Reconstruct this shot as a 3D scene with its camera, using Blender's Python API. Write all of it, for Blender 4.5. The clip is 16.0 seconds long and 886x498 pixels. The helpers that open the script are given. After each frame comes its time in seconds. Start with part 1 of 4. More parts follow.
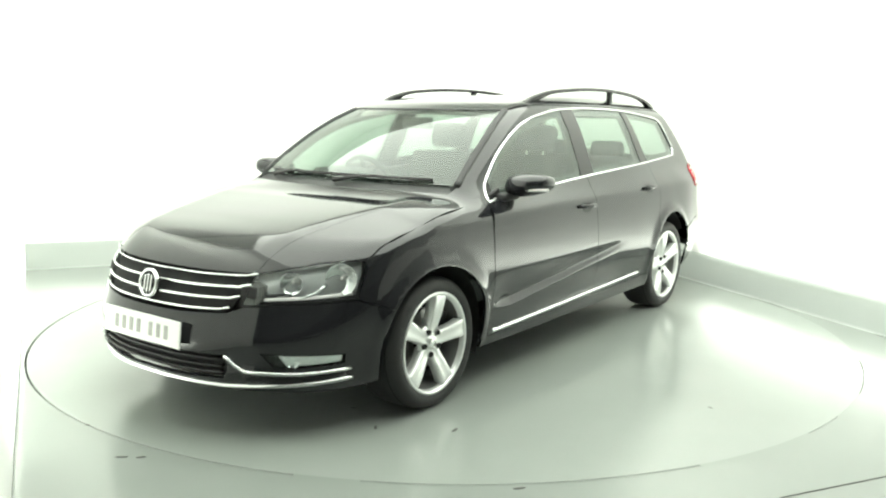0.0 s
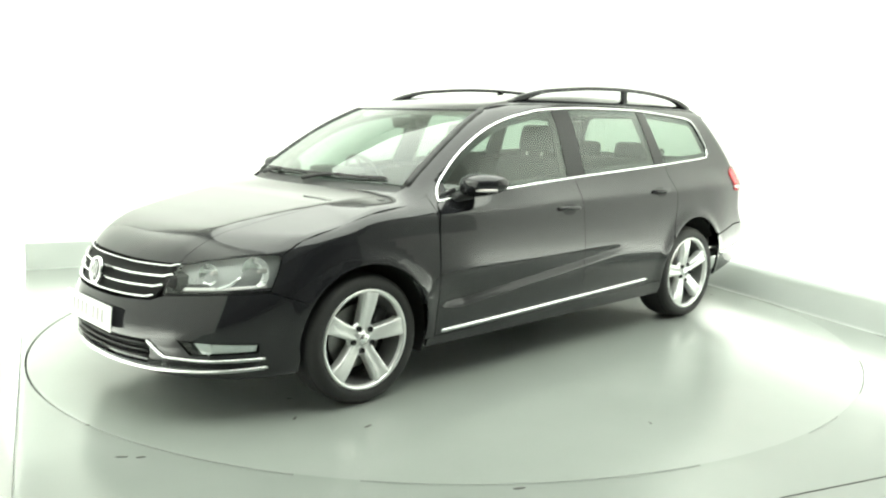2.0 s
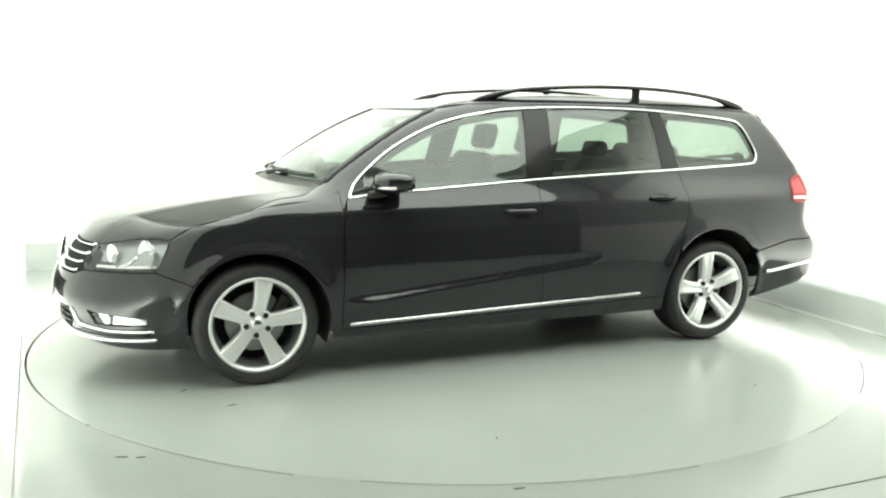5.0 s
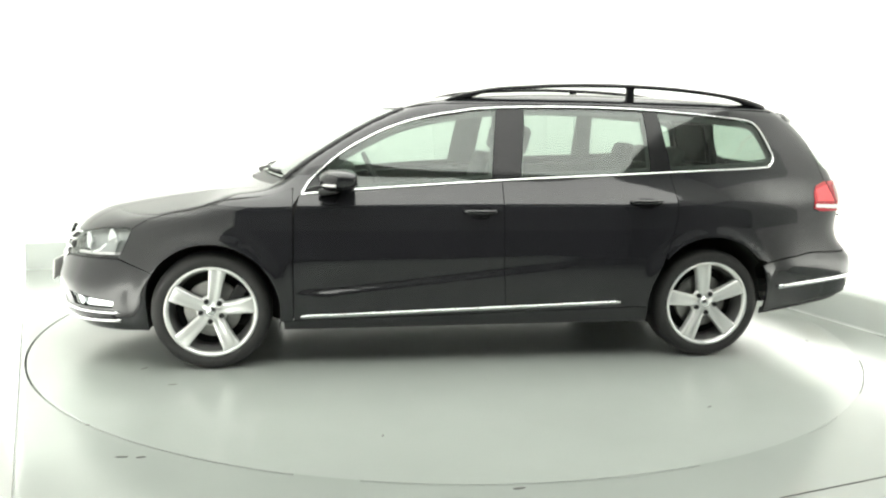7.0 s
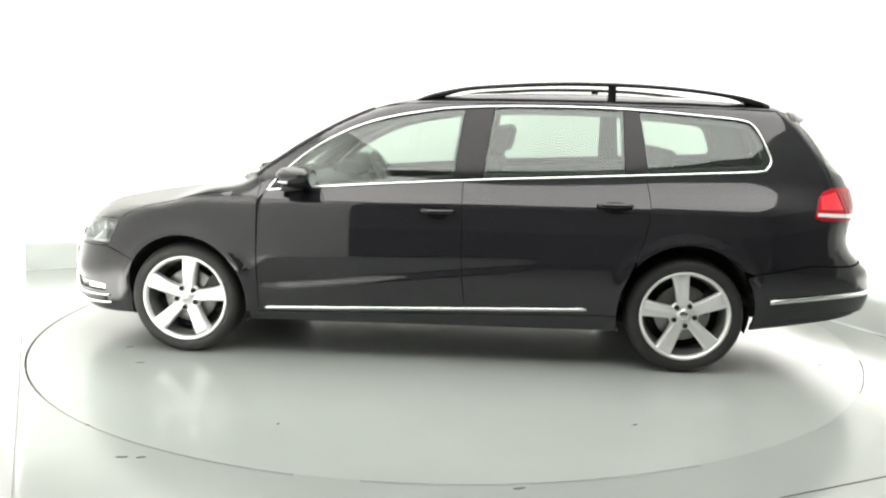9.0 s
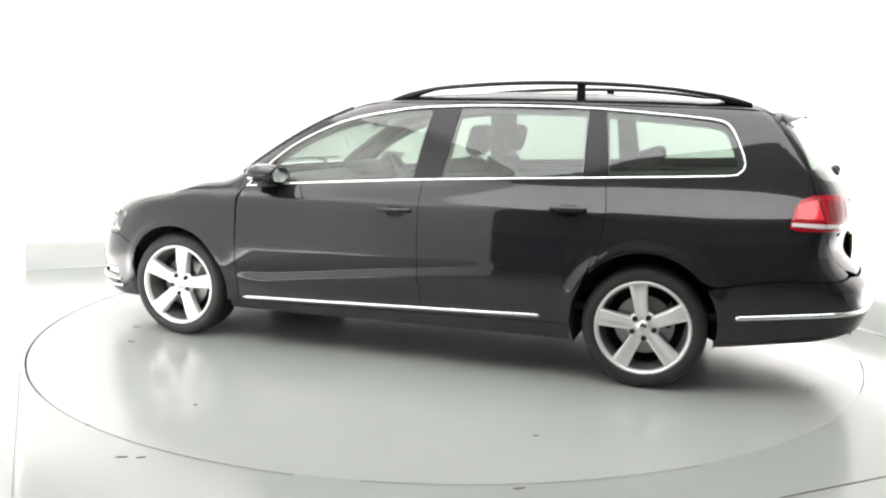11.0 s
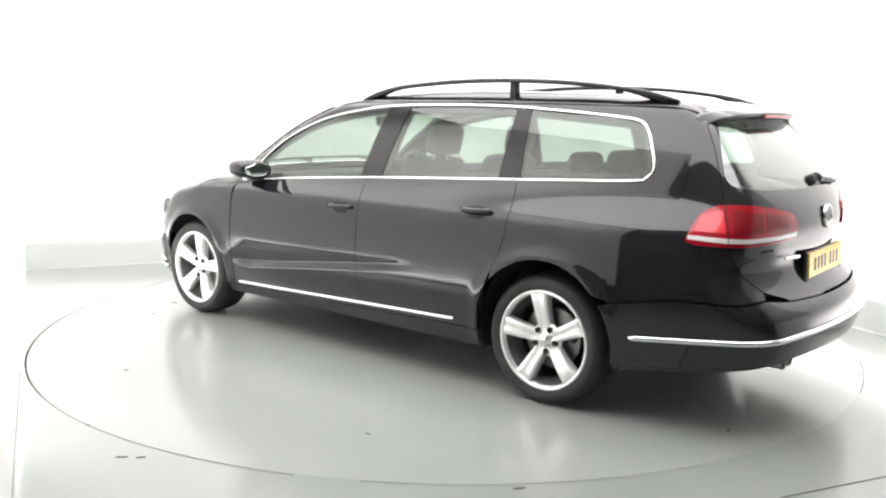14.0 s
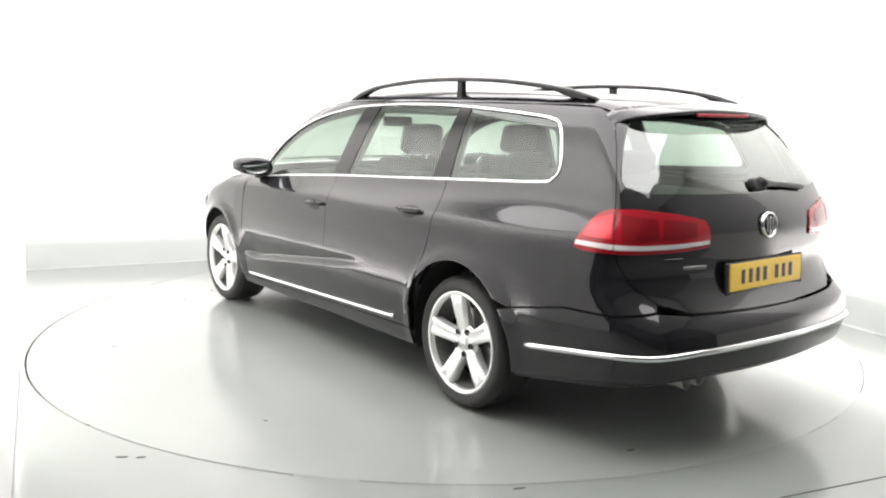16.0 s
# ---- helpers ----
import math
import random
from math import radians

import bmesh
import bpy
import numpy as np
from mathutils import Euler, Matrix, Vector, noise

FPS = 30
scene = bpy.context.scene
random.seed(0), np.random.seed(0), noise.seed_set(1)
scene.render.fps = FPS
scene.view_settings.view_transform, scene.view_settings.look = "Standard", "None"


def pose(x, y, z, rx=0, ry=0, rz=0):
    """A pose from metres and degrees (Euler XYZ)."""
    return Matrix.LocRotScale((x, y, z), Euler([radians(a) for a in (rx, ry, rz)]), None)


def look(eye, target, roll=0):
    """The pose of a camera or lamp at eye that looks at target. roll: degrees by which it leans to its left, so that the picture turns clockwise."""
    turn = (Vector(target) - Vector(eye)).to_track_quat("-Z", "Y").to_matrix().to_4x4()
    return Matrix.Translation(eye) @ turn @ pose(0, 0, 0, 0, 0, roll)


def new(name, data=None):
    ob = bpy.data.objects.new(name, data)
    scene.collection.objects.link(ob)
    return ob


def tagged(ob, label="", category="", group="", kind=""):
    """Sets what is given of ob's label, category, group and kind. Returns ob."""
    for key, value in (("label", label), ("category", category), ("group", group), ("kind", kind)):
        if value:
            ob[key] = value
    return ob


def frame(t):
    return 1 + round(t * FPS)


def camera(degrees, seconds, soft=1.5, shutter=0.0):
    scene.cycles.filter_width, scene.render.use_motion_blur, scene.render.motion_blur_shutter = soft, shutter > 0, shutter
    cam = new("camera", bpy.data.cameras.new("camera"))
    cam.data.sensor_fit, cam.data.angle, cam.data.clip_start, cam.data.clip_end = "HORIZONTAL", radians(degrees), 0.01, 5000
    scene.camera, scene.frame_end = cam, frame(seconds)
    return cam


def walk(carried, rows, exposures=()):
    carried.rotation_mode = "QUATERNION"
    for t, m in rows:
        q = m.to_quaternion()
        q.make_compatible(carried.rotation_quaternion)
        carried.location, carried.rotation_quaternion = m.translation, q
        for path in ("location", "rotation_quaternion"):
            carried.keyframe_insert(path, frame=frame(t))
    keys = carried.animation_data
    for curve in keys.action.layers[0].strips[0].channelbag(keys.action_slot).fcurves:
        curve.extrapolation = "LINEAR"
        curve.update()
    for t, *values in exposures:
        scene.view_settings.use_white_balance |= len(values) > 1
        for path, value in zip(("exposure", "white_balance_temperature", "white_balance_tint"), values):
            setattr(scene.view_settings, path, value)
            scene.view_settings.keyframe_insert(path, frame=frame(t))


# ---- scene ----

# ---- camera: stands still ----
cam = camera(55.7, 16.0, 2.2)
EYE = Vector((0.0, -5.3606, 1.3387))
AIM = Vector((-0.00389, 0.98727, -0.15910))
walk(cam, [(0.0, look(EYE, EYE + AIM, 0.93)), (16.0, look(EYE, EYE + AIM, 0.93))],
     exposures=[(0.0, -0.05, 6620, -2), (3.5, -0.03, 6600, -1), (7.0, 0.0, 6570, 7), (9.0, 0.0, 6550, 13), (12.5, 0.0, 6420, 19), (16.0, 0.0, 6490, 18)])

# ---- light: a white studio lit from large soft panels under its ceiling, added out of view ----
world = bpy.data.worlds.new("world")
scene.world = world
world.use_nodes = True
world.node_tree.nodes["Background"].inputs[0].default_value = (0.9, 1.0, 0.95, 1)
world.node_tree.nodes["Background"].inputs[1].default_value = 0.05


def added_panel(eye, target, sx, sy, power, spread_degrees):
    data = bpy.data.lights.new("added_panel_light", "AREA")
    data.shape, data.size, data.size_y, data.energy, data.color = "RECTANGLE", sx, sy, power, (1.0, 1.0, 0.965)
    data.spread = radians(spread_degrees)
    ob = new("added_panel_light", data)
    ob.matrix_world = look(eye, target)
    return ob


added_panel((0.3, -0.8, 3.5), (0.3, -0.799, 0.0), 5.2, 5.4, 345, 180)
# wash lights hung along the white walls, unseen and added to brighten them
added_panel((-1.45, -0.25, 3.35), (-2.45, -0.73, 2.3), 4.4, 0.4, 38, 62)
added_panel((-0.64, 1.36, 3.35), (-1.36, 2.72, 1.9), 4.6, 0.4, 24, 70)
added_panel((1.70, 0.20, 3.35), (2.75, 0.62, 1.9), 4.2, 0.4, 32, 56)

# low unseen strips added at the walls' feet, turned to the walls to brighten them
added_panel((2.66, 0.00, 0.26), (2.84, 0.07, 0.48), 3.4, 0.05, 25, 170)
added_panel((-2.05, 2.12, 0.26), (-2.13, 2.30, 0.48), 2.8, 0.05, 7, 170)
added_panel((-2.43, -0.42, 0.10), (-2.60, -0.50, 0.32), 4.2, 0.05, 27, 170)

# ---- materials ----


def material(name, colour, rough=0.5, metal=0.0, coat=0.0, grain=0.0, scale=40.0, bump=0.0, stain=0.0, stain_scale=2.0, spec=0.5, coat_rough=0.03):
    """A surface with colour varied at two scales and a fine relief."""
    m = bpy.data.materials.new(name)
    m.use_nodes = True
    t = m.node_tree
    b = t.nodes["Principled BSDF"]
    b.inputs["Base Color"].default_value = (*colour, 1)
    b.inputs["Roughness"].default_value = rough
    b.inputs["Metallic"].default_value = metal
    b.inputs["Coat Weight"].default_value = coat
    b.inputs["Coat Roughness"].default_value = coat_rough
    b.inputs["Specular IOR Level"].default_value = spec
    if grain or bump or stain:
        co = t.nodes.new("ShaderNodeTexCoord")
        fine = t.nodes.new("ShaderNodeTexNoise")
        fine.inputs["Scale"].default_value, fine.inputs["Detail"].default_value = scale, 4
        broad = t.nodes.new("ShaderNodeTexNoise")
        broad.inputs["Scale"].default_value, broad.inputs["Detail"].default_value = stain_scale, 5
        for n in (fine, broad):
            t.links.new(co.outputs["Object"], n.inputs["Vector"])
        add = t.nodes.new("ShaderNodeMath")
        add.operation = "MULTIPLY_ADD"
        add.inputs[1].default_value, add.inputs[2].default_value = grain, 1 - (grain + stain) / 2
        more = t.nodes.new("ShaderNodeMath")
        more.operation = "MULTIPLY_ADD"
        more.inputs[1].default_value = stain
        t.links.new(fine.outputs["Fac"], add.inputs[0])
        t.links.new(broad.outputs["Fac"], more.inputs[0])
        t.links.new(add.outputs[0], more.inputs[2])
        mul = t.nodes.new("ShaderNodeMix")
        mul.data_type, mul.blend_type = "RGBA", "MULTIPLY"
        mul.inputs[0].default_value = 1
        mul.inputs[6].default_value = (*colour, 1)
        t.links.new(more.outputs[0], mul.inputs[7])
        t.links.new(mul.outputs[2], b.inputs["Base Color"])
        r = t.nodes.new("ShaderNodeMath")
        r.operation = "MULTIPLY_ADD"
        r.inputs[1].default_value, r.inputs[2].default_value = rough * stain, rough * (1 - stain / 2)
        t.links.new(broad.outputs["Fac"], r.inputs[0])
        t.links.new(r.outputs[0], b.inputs["Roughness"])
        if bump:
            h = t.nodes.new("ShaderNodeBump")
            h.inputs["Strength"].default_value, h.inputs["Distance"].default_value = 1.0, bump
            t.links.new(fine.outputs["Fac"], h.inputs["Height"])
            t.links.new(h.outputs[0], b.inputs["Normal"])
    return m


def clear(name, tint, base=0.08):
    """A thin pane: tinted see-through with its mirror gloss."""
    m = bpy.data.materials.new(name)
    m.use_nodes = True
    t = m.node_tree
    t.nodes.remove(t.nodes["Principled BSDF"])
    through_, gloss, mix, face, steep, k = [t.nodes.new("ShaderNode" + n) for n in ("BsdfTransparent", "BsdfGlossy", "MixShader", "LayerWeight", "Math", "Math")]
    through_.inputs[0].default_value = (*tint, 1)
    gloss.inputs["Roughness"].default_value = 0.02
    gloss.inputs[0].default_value = (0.95, 1.0, 0.97, 1)
    face.inputs["Blend"].default_value = 0.5
    steep.operation, k.operation, k.use_clamp = "POWER", "MULTIPLY_ADD", True
    steep.inputs[1].default_value = 5.0
    k.inputs[1].default_value, k.inputs[2].default_value = 0.9, base
    t.links.new(face.outputs["Facing"], steep.inputs[0])
    t.links.new(steep.outputs[0], k.inputs[0])
    t.links.new(k.outputs[0], mix.inputs[0])
    t.links.new(through_.outputs[0], mix.inputs[1])
    t.links.new(gloss.outputs[0], mix.inputs[2])
    t.links.new(mix.outputs[0], t.nodes["Material Output"].inputs[0])
    return m


WALL = material("white_wall_paint", (0.86, 0.865, 0.84), 0.7, grain=0.03, scale=60, bump=0.0004, stain=0.03, stain_scale=0.6)
# the next three are for unseen walls, toned for the car's reflections
GREY_WALL = material("grey_unseen_wall", (0.24, 0.243, 0.24), 0.75, grain=0.05, scale=50, stain=0.12, stain_scale=0.8)
PALE_WALL = material("pale_grey_unseen_wall", (0.50, 0.505, 0.49), 0.7, grain=0.04, scale=50, stain=0.08, stain_scale=0.8)
DARK_WALL = material("dark_unseen_wall", (0.13, 0.13, 0.133), 0.9, grain=0.4, scale=30, stain=0.3)
FLOOR = material("pale_grey_floor_paint", (0.244, 0.264, 0.248), 0.17, grain=0.04, scale=90, bump=0.00008, stain=0.12, stain_scale=1.3, spec=0.4)
DISC = material("pale_grey_turntable_paint", (0.277, 0.298, 0.281), 0.17, grain=0.05, scale=70, bump=0.00008, stain=0.14, stain_scale=1.7, spec=0.4)
SKIRTING = material("pale_grey_skirting_paint", (0.30, 0.322, 0.304), 0.45, grain=0.04, scale=90, bump=0.0001, stain=0.1, stain_scale=1.5, spec=0.3)
GAP = material("dark_gap", (0.02, 0.022, 0.02), 0.8, grain=0.3)
SCUFF = material("dark_scuff", (0.06, 0.06, 0.055), 0.7, grain=0.5, scale=200)
PAINT = material("black_car_paint", (0.0145, 0.0148, 0.0172), 0.5, metal=0.0, coat=1.0, grain=0.3, scale=900, stain=0.1, stain_scale=3, spec=0.0, coat_rough=0.04)
PAINT.node_tree.nodes["Principled BSDF"].inputs["Coat IOR"].default_value = 1.58
GLOSS_BLACK = material("gloss_black_trim", (0.008, 0.008, 0.009), 0.12, grain=0.2, scale=300, spec=0.3)
PLASTIC = material("black_plastic", (0.018, 0.018, 0.019), 0.5, grain=0.3, scale=350, bump=0.0002, stain=0.2)
UNDER = material("dark_underbody", (0.012, 0.012, 0.012), 0.85, grain=0.4, scale=40, stain=0.3)
RUBBER = material("tyre_rubber", (0.022, 0.022, 0.022), 0.62, grain=0.3, scale=120, bump=0.0004, stain=0.4, stain_scale=6)
CHROME = material("chrome", (0.86, 0.87, 0.87), 0.08, metal=1.0, grain=0.04, scale=200)
ALLOY = material("silver_alloy", (0.84, 0.85, 0.84), 0.28, metal=0.55, coat=0.5, grain=0.06, scale=300, stain=0.08, stain_scale=8)
BARREL = material("shade_grey_rim", (0.16, 0.16, 0.158), 0.5, metal=0.4, grain=0.2, scale=120, stain=0.3, stain_scale=9)
STEEL = material("brake_steel", (0.33, 0.33, 0.32), 0.42, metal=0.9, grain=0.3, scale=60, stain=0.3, stain_scale=9)
FABRIC = material("charcoal_seat_fabric", (0.035, 0.036, 0.037), 0.95, grain=0.4, scale=300, bump=0.0006, stain=0.2, stain_scale=5)
TRIM = material("dark_grey_cabin_trim", (0.04, 0.042, 0.042), 0.7, grain=0.25, scale=200, bump=0.0003)
COVER = material("grey_load_cover", (0.12, 0.122, 0.12), 0.8, grain=0.2, scale=250, bump=0.0003)
LINING = material("pale_headlining", (0.55, 0.55, 0.52), 0.95, grain=0.15, scale=300, bump=0.0003)
GLASS = clear("green_tinted_glass", (0.54, 0.625, 0.57), 0.075)
SCREEN = clear("windscreen_glass", (0.50, 0.585, 0.53), 0.085)
REAR_GLASS = clear("heated_rear_glass", (0.54, 0.625, 0.57), 0.15)
LENS = clear("clear_lamp_lens", (0.95, 0.97, 0.97), 0.06)
RED = material("red_lamp_lens", (0.36, 0.005, 0.014), 0.16, coat=0.25, grain=0.25, scale=120, stain=0.1, stain_scale=20)
WHITE_LENS = material("white_lamp_lens", (0.82, 0.78, 0.78), 0.15, coat=1.0, grain=0.1, scale=150)
SILVER = material("lamp_reflector", (0.80, 0.81, 0.81), 0.16, metal=0.9, grain=0.1, scale=80)
LAMP_GREY = material("lamp_housing_grey", (0.34, 0.345, 0.345), 0.3, metal=0.4, grain=0.15, scale=90)
MIRROR = material("mirror_glass", (0.85, 0.88, 0.88), 0.01, metal=1.0)
PLATE_WHITE = material("white_plate", (0.80, 0.80, 0.77), 0.35, grain=0.04)
PLATE_YELLOW = material("yellow_plate", (0.95, 0.62, 0.018), 0.35, grain=0.04)
PLATE_INK = material("plate_ink", (0.03, 0.025, 0.02), 0.5, grain=0.2)
INK_GREY = material("faded_plate_ink", (0.34, 0.34, 0.32), 0.5, grain=0.2)

# ---- mesh helpers ----


def solid(name, verts, faces, mat, parent=None, label="", smooth=True, loops=None):
    me = bpy.data.meshes.new(name)
    me.from_pydata([tuple(map(float, v)) for v in verts], [], [tuple(map(int, f)) for f in faces])
    me.materials.append(mat)
    me.polygons.foreach_set("use_smooth", [smooth] * len(me.polygons))
    if loops is not None:
        me.normals_split_custom_set([tuple(map(float, n)) for n in loops])
    me.update()
    ob = new(name, me)
    ob.parent = parent
    return tagged(ob, label)


def part(name, bm, mat, parent, label="", smooth=False):
    """One bmesh as one mesh object under a thing or a part."""
    me = bpy.data.meshes.new(name)
    bm.to_mesh(me)
    bm.free()
    me.materials.append(mat)
    me.polygons.foreach_set("use_smooth", [smooth] * len(me.polygons))
    ob = new(name, me)
    ob.parent = parent
    return tagged(ob, label)


def block(sx, sy, sz, m=None, bevel=0.0, seg=2):
    bm = bmesh.new()
    bmesh.ops.create_cube(bm, size=1, matrix=Matrix.Diagonal((sx, sy, sz, 1)))
    if bevel:
        bmesh.ops.bevel(bm, geom=bm.edges[:], offset=bevel, segments=seg, profile=0.5, affect="EDGES")
    if m is not None:
        bm.transform(m)
    return bm


def lathe(profile, n=64, arc=None):
    """Turns (radius, y) pairs about the y axis; returns verts and faces."""
    verts, faces, k = [], [], len(profile)
    for i in range(n):
        a = 2 * math.pi * i / n
        verts += [(r * math.cos(a), y, r * math.sin(a)) for r, y in profile]
    for i in range(n):
        j = (i + 1) % n
        faces += [(i * k + q, i * k + q + 1, j * k + q + 1, j * k + q) for q in range(k - 1)]
    return verts, faces


def tube(path, radius, n=8, squash=1.0):
    """A round bar along a path with closed ends."""
    path = [Vector(p) for p in path]
    rad = radius if isinstance(radius, (list, tuple)) else [radius] * len(path)
    verts, faces = [], []
    for i, p in enumerate(path):
        d = (path[min(i + 1, len(path) - 1)] - path[max(i - 1, 0)]).normalized()
        u = d.cross(Vector((0, 0, 1)))
        u = u.normalized() if u.length > 1e-4 else Vector((1, 0, 0))
        w = u.cross(d).normalized()
        for q in range(n):
            a = 2 * math.pi * q / n
            verts.append(p + rad[i] * (math.cos(a) * u + squash * math.sin(a) * w))
    for i in range(len(path) - 1):
        faces += [(i * n + q, i * n + (q + 1) % n, (i + 1) * n + (q + 1) % n, (i + 1) * n + q) for q in range(n)]
    faces += [tuple(range(n))[::-1], tuple(range((len(path) - 1) * n, len(path) * n))]
    return verts, faces


def inside(pts, poly):
    pts, poly = np.asarray(pts), np.asarray(poly)
    hit = np.zeros(len(pts), bool)
    for (ax, ay), (bx, by) in zip(poly, np.roll(poly, -1, 0)):
        with np.errstate(divide="ignore", invalid="ignore"):
            cross = ((ay > pts[:, 1]) != (by > pts[:, 1])) & (pts[:, 0] < (bx - ax) * (pts[:, 1] - ay) / (by - ay) + ax)
        hit ^= cross
    return hit


def fine(poly, step):
    out = []
    for a, b in zip(poly, list(poly[1:]) + [poly[0]]):
        n = max(1, int(math.hypot(b[0] - a[0], b[1] - a[1]) / step + 0.5))
        out += [(a[0] + (b[0] - a[0]) * i / n, a[1] + (b[1] - a[1]) * i / n) for i in range(n)]
    return out


def rounded(poly, r):
    """A closed outline with its corners rounded."""
    out = []
    for i, p in enumerate(poly):
        p, a, b = Vector(p), Vector(poly[i - 1]), Vector(poly[(i + 1) % len(poly)])
        ra, rb = min(r, (a - p).length * 0.45), min(r, (b - p).length * 0.45)
        s, e = p + (a - p).normalized() * ra, p + (b - p).normalized() * rb
        for k in range(5):
            u = k / 4
            q = s * (1 - u) ** 2 + p * 2 * u * (1 - u) + e * u * u
            out.append((q.x, q.y))
    return out


def shrink(poly, d):
    """The outline drawn in by d."""
    area = sum(a[0] * b[1] - b[0] * a[1] for a, b in zip(poly, poly[1:] + poly[:1]))
    sign, out = (1 if area > 0 else -1), []
    for i, p in enumerate(poly):
        p, a, b = Vector(p), Vector(poly[i - 1]), Vector(poly[(i + 1) % len(poly)])
        u, w = (p - a), (b - p)
        if u.length < 1e-7 or w.length < 1e-7:
            out.append((p.x, p.y))
            continue
        u, w = u.normalized(), w.normalized()
        n = Vector((-u.y - w.y, u.x + w.x))
        n = n.normalized() if n.length > 1e-5 else Vector((-u.y, u.x))
        q = p + n * d * sign / max(0.5, n.dot(Vector((-u.y, u.x))))
        out.append((q.x, q.y))
    return out


def flat_mesh(outline, holes=(), step=0.035):
    """Triangles filling an outline in the plane."""
    from mathutils.geometry import delaunay_2d_cdt
    loops = [fine(list(outline), step)] + [fine(list(h), step) for h in holes]
    pts, edges = [], []
    for lp in loops:
        k = len(pts)
        pts += lp
        edges += [(k + i, k + (i + 1) % len(lp)) for i in range(len(lp))]
    o = np.array(loops[0])
    (x0, y0), (x1, y1) = o.min(0), o.max(0)
    gx, gy = np.meshgrid(np.arange(x0 + step / 2, x1, step), np.arange(y0 + step / 2, y1, step))
    grid = np.stack([gx.ravel(), gy.ravel()], -1)
    ok = inside(grid, o)
    for h in loops[1:]:
        ok &= ~inside(grid, h)
    grid = grid[ok]
    rim = np.array(pts)
    if len(grid):
        near = np.array([np.min(np.hypot(*(rim - g).T)) for g in grid])
        grid = grid[near > step * 0.45]
    vs, _, fs, *_ = delaunay_2d_cdt([Vector(p) for p in pts] + [Vector(g) for g in grid.tolist()], edges, [], 0, 1e-6)
    v2 = np.array([(v.x, v.y) for v in vs])
    f = np.array([q for q in fs if len(q) == 3])
    mid = v2[f].mean(1)
    ok = inside(mid, o)
    for h in loops[1:]:
        ok &= ~inside(mid, h)
    return v2, f[ok]


def panel(name, outline, mat, parent, domain="s", side=1, lift=0.0, thick=0.014, holes=(), step=0.035, gap=0.0018, label="", sink=0.0):
    """A pressed sheet that follows the car's skin, with turned-in edges. domain s: girth and height; t: x and y from above."""
    if gap:
        outline, holes = shrink(list(outline), gap), [shrink(list(h), -gap) for h in holes]
    v2, tri = flat_mesh(outline, holes, step)
    p = spread(v2[:, 0], v2[:, 1], sink) if domain == "s" else cover(v2[:, 0], v2[:, 1], sink)
    n = normals(p)
    p = p + n * lift
    a, b, c = p[tri[:, 0]], p[tri[:, 1]], p[tri[:, 2]]
    turn = np.einsum("ij,ij->i", np.cross(b - a, c - a), n[tri].mean(1)) < 0
    tri[turn] = tri[turn][:, ::-1]
    edges = {}
    for q in tri:
        for i in range(3):
            e = (q[i], q[(i + 1) % 3])
            edges[e] = True
    rim = [e for e in edges if (e[1], e[0]) not in edges]
    verts, faces = p.tolist(), tri.tolist()
    loops = [n[i] for q in tri for i in q]
    for i, j in rim:
        m = len(verts)
        verts += [p[j].tolist(), p[i].tolist(), (p[i] - n[i] * thick).tolist(), (p[j] - n[j] * thick).tolist()]
        faces.append((m, m + 1, m + 2, m + 3))
        fn = np.cross(p[i] - p[j], -n[i])
        fn = fn / max(np.linalg.norm(fn), 1e-9)
        loops += [fn] * 4
    if side < 0:
        verts = [(x, -y, z) for x, y, z in verts]
        flipped, fl, k = [], [], 0
        for f in faces:
            m = len(f)
            flipped.append(tuple(f[::-1]))
            fl += [(q[0], -q[1], q[2]) for q in loops[k:k + m][::-1]]
            k += m
        faces, loops = flipped, fl
    return solid(name, verts, faces, mat, parent, label, True, loops)


def strip(name, path, wide, high, mat, parent, side=1, closed=False, domain="s", label="", lift=0.0, step=0.03):
    """A raised moulding along a line on the skin."""
    pts = fine(list(path), step)
    if not closed:
        last = path[-1]
        k = max(i for i, q in enumerate(pts) if math.hypot(q[0] - last[0], q[1] - last[1]) < 1e-9)
        pts = pts[:k + 1]
    v = np.array(pts)
    p = spread(v[:, 0], v[:, 1]) if domain == "s" else cover(v[:, 0], v[:, 1])
    n = normals(p)
    if closed:
        t = np.roll(p, -1, 0) - np.roll(p, 1, 0)
    else:
        t = np.gradient(p, axis=0)
    t /= np.maximum(np.linalg.norm(t, axis=1), 1e-9)[:, None]
    b = np.cross(n, t)
    prof = [(-0.5, -0.3), (-0.5, 0.45), (-0.32, 0.9), (0, 1.0), (0.32, 0.9), (0.5, 0.45), (0.5, -0.3)]
    verts, faces, k = [], [], len(prof)
    for i in range(len(p)):
        for u, h in prof:
            q = p[i] + b[i] * u * wide + n[i] * (h * high + lift)
            verts.append((q[0], q[1] * side, q[2]))
    m = len(p)
    for i in range(m if closed else m - 1):
        j = (i + 1) % m
        faces += [(i * k + q, j * k + q, j * k + q + 1, i * k + q + 1) for q in range(k - 1)]
    if not closed:
        faces += [tuple(range(k)), tuple(range((m - 1) * k, m * k))[::-1]]
    if side < 0:
        faces = [f[::-1] for f in faces]
    return solid(name, verts, faces, mat, parent, label)


def both(s_path):
    """A half outline of the nose or tail, from flank to middle, closed by its mirror image."""
    mid = FRONT_S if s_path[0][0] > 0 else REAR_S
    return list(s_path) + [(2 * mid - s, z) for s, z in reversed(s_path)]


